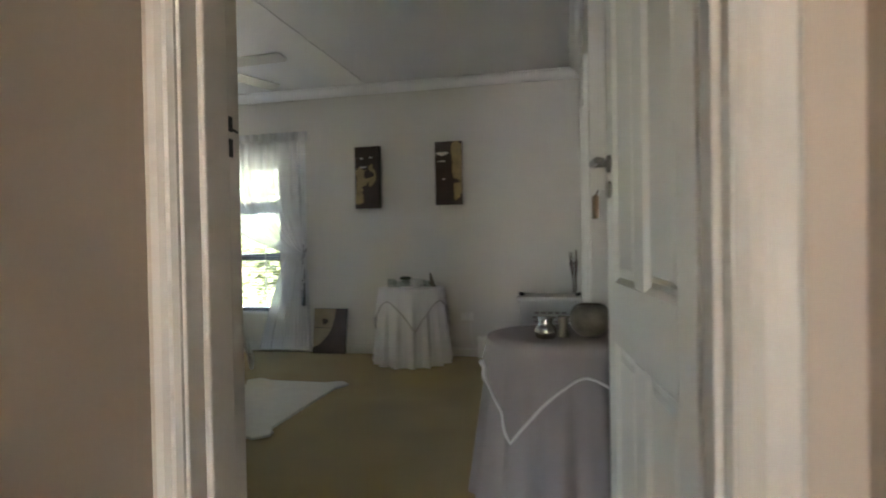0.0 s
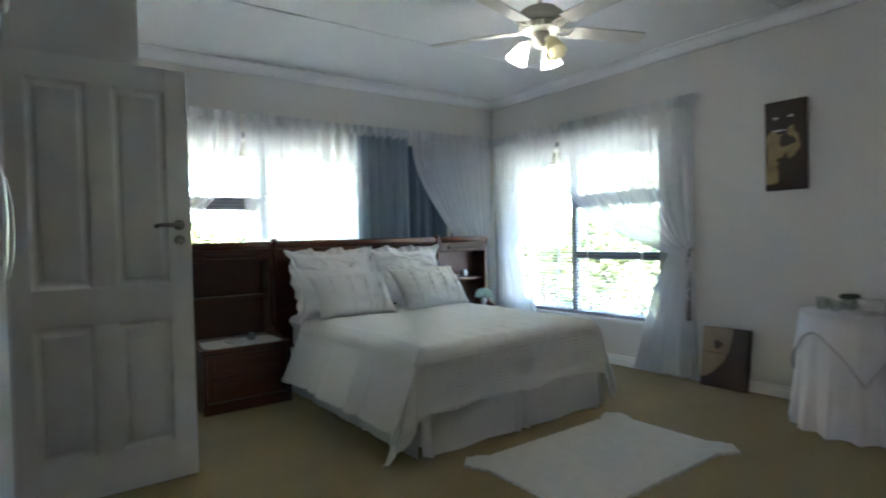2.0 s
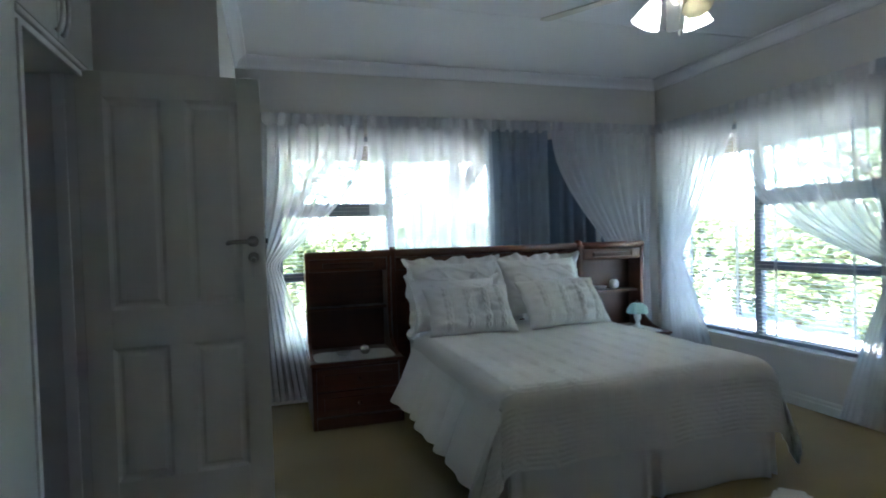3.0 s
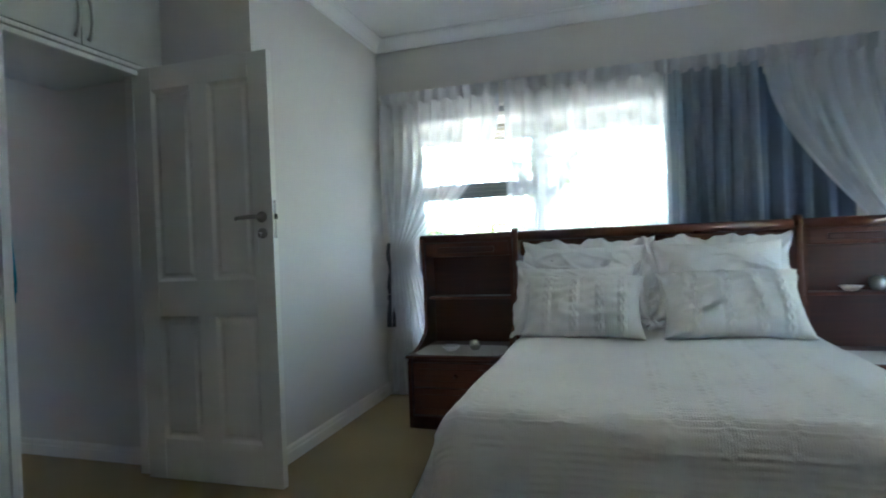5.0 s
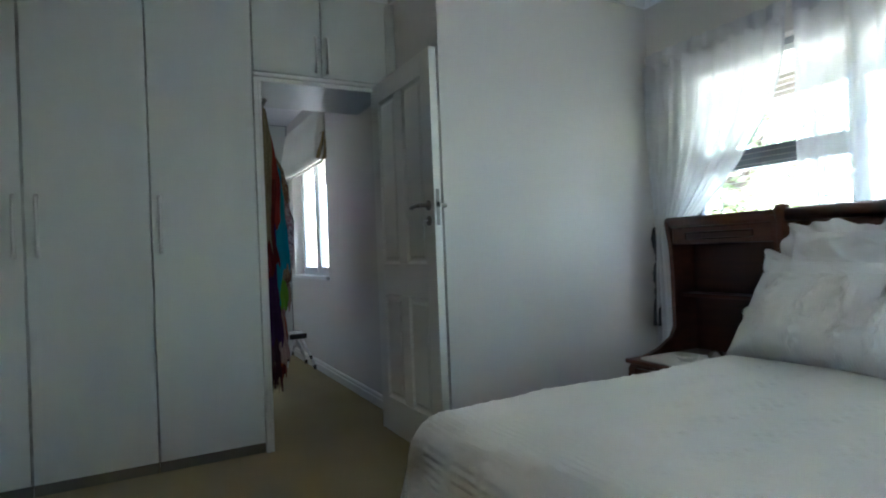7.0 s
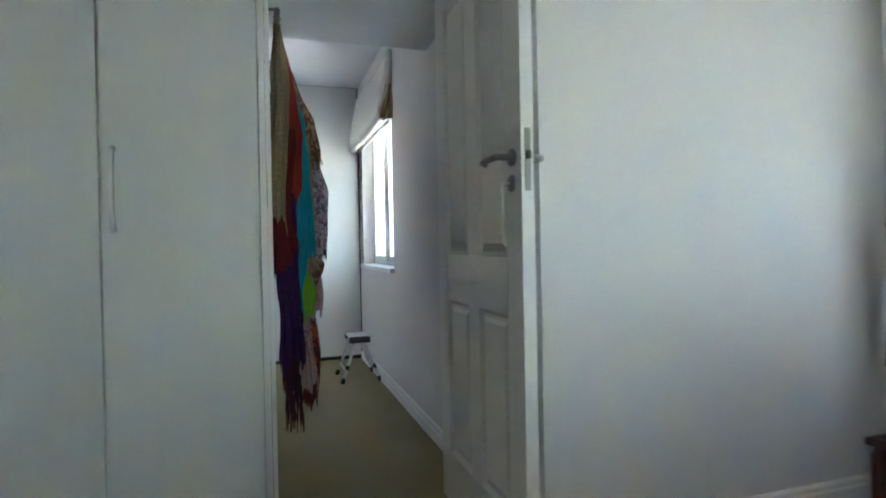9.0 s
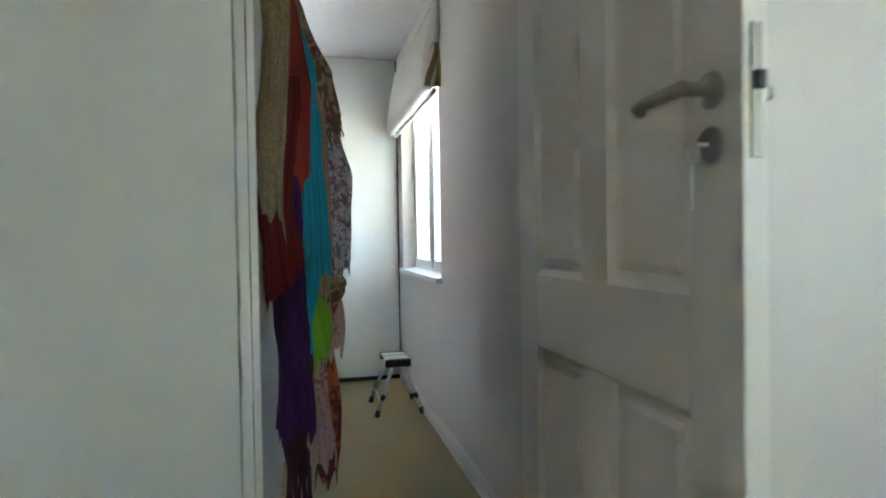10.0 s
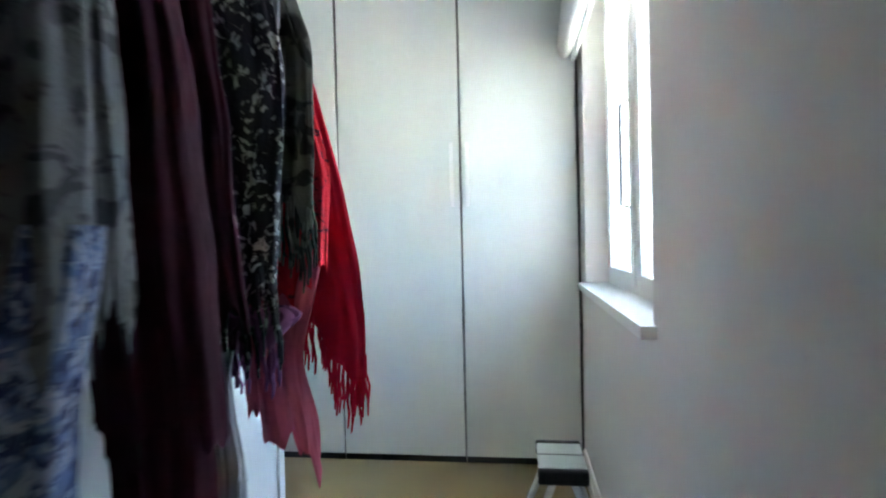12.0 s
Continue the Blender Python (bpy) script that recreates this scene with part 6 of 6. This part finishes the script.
# ---- vase of dried reeds in the corner ----
rv = thing("floor_vase", "dark floor vase with thin dried reeds", "vase", (0.165, 5.405, 0))
part("vase", lathe([(0.0, 0.0), (0.05, 0.0), (0.06, 0.05), (0.062, 0.25), (0.05, 0.45), (0.035, 0.55), (0.04, 0.60), (0.034, 0.60), (0.03, 0.55), (0.0, 0.45)], 26), M_HAMMER, rv, smooth=True)
rnd = random.Random(5)
for i in range(12):
    a = rnd.uniform(0, 6.28)
    q = rnd.uniform(0.01, 0.045)
    part("reed", tube([(0.01 * math.cos(a), 0.01 * math.sin(a), 0.5), (q * 0.5 * math.cos(a), q * 0.5 * math.sin(a), 0.72), (q * math.cos(a) - 0.01, q * math.sin(a) * 0.7, 0.88 + 0.14 * rnd.random())], [0.0025, 0.002, 0.004], 6), M_BARK, rv)

# ---- socket and plugged in device ----
so = thing("wall_socket", "cream double wall socket with plugs", "socket", (-0.84, YN, 0.385))
part("plate", rbox(-0.065, -0.010, -0.042, 0.065, 0.002, 0.042, 0.004), M_TRIM, so)
for x in (-0.03, 0.03):
    part("plug", rbox(x - 0.022, -0.048, -0.022, x + 0.022, -0.0105, 0.022, 0.008), M_PLASTIC, so, "white three pin plug")
part("switch", rbox(-0.01, -0.014, 0.018, 0.01, -0.0095, 0.034, 0.002), M_PLASTIC, so)
ad = thing("air_freshener", "white plug-in unit standing by the skirting", "device", (-0.69, YN - 0.055, 0.0))
part("case", rbox(-0.045, -0.03, 0.0, 0.045, 0.03, 0.20, 0.015, 3), M_PLASTIC, ad)
part("grille", rbox(-0.03, -0.033, 0.12, 0.03, -0.0305, 0.17, 0.002), M_TRIM, ad)
single("power_cord", tube([(-0.80, YN - 0.05, 0.36), (-0.80, YN - 0.045, 0.22), (-0.78, YN - 0.035, 0.10), (-0.73, YN - 0.04, 0.03)], 0.0035, 6), M_TRIM, "thin white power cord along the wall", "cord", True)

# ---- on the bedside units ----
M_DOILY = material("lace_doily", (0.72, 0.71, 0.68), 0.9, vary=0.06, scale=40, fine=150, bump=0.5)
NT = NS_T + 0.0225
for yy, lab in ((2.49, "white lace doily over the bedside cabinet"), (4.715, "white lace doily over the bedside cabinet")):
    bm = bmesh.new()
    pts = []
    hx, hy = 0.165, 0.27
    n = 160
    for i in range(n):
        a = 2 * math.pi * i / n
        c, s_ = math.cos(a), math.sin(a)
        k = (abs(c) ** 6 + abs(s_) ** 6) ** (-1 / 6)
        w = 1 + 0.025 * abs(math.sin(a * 22))
        pts.append((XB + 0.40 + hx * c * k * w, yy + hy * s_ * k * w))
    lo = [bm.verts.new((x, y, NT)) for x, y in pts]
    hi = [bm.verts.new((x, y, NT + 0.003)) for x, y in pts]
    for i in range(n):
        jn = (i + 1) % n
        bm.faces.new((lo[i], lo[jn], hi[jn], hi[i]))
    bm.faces.new(hi)
    single("doily", bm, M_DOILY, lab, "doily", group="doilies on the bedside cabinets")
single("trinket_dish", lathe([(0.0, 0.0), (0.03, 0.0), (0.05, 0.02), (0.055, 0.03), (0.05, 0.03), (0.03, 0.008), (0.0, 0.006)], 28, wave=lambda a, z, r: r * (1 + 0.08 * math.sin(a * 8) * (z > 0.015))), M_SILVER, "small fluted silver trinket dish", "dish", True, at=pose(XB + 0.42, 2.42, NT + 0.003))
single("candle_ball", lathe([(0.0, 0.0), (0.02, 0.002), (0.032, 0.015), (0.038, 0.034), (0.032, 0.055), (0.018, 0.068), (0.0, 0.07)], 24), M_JAR, "round mirrored glass ornament", "ornament", True, at=pose(XB + 0.40, 2.57, NT + 0.003))
SH = 0.7655
single("mirror_ball", lathe([(0.0, 0.0), (0.022, 0.003), (0.037, 0.018), (0.042, 0.042), (0.037, 0.065), (0.02, 0.08), (0.0, 0.083)], 26), M_SILVER, "shiny silver ball ornament on the shelf", "ornament", True, at=pose(XB + 0.135, 4.80, SH))
single("silver_dish", lathe([(0.0, 0.0), (0.025, 0.0), (0.045, 0.018), (0.055, 0.03), (0.05, 0.03), (0.03, 0.01), (0.0, 0.008)], 26, wave=lambda a, z, r: r * (1 + 0.1 * math.sin(a * 6) * (z > 0.015))), M_SILVER, "low silver dish on the shelf", "dish", True, at=pose(XB + 0.13, 4.67, SH))
M_MINT = material("mint_glass", (0.45, 0.62, 0.55), 0.3, vary=0.06, scale=12, bump=0.05)
tl = thing("table_lamp", "small lamp with a fluted mint glass shade", "table lamp", (XB + 0.37, 4.86, NT + 0.003))
part("foot", lathe([(0.0, 0.0), (0.055, 0.0), (0.05, 0.015), (0.02, 0.03), (0.016, 0.06), (0.03, 0.085), (0.03, 0.11), (0.014, 0.13), (0.012, 0.16), (0.0, 0.16)], 24), M_PLASTIC, tl, smooth=True)
part("shade", lathe([(0.085, 0.13), (0.082, 0.15), (0.072, 0.18), (0.05, 0.205), (0.022, 0.215), (0.02, 0.212), (0.048, 0.20), (0.068, 0.177), (0.079, 0.148), (0.082, 0.13)], 48, wave=lambda a, z, r: r * (1 + 0.06 * math.sin(a * 12))), M_MINT, tl, "fluted mint green glass shade", True)
part("finial", lathe([(0.0, 0.24), (0.006, 0.235), (0.006, 0.222), (0.012, 0.215), (0.0, 0.213)], 12), M_CHROME, tl, smooth=True)
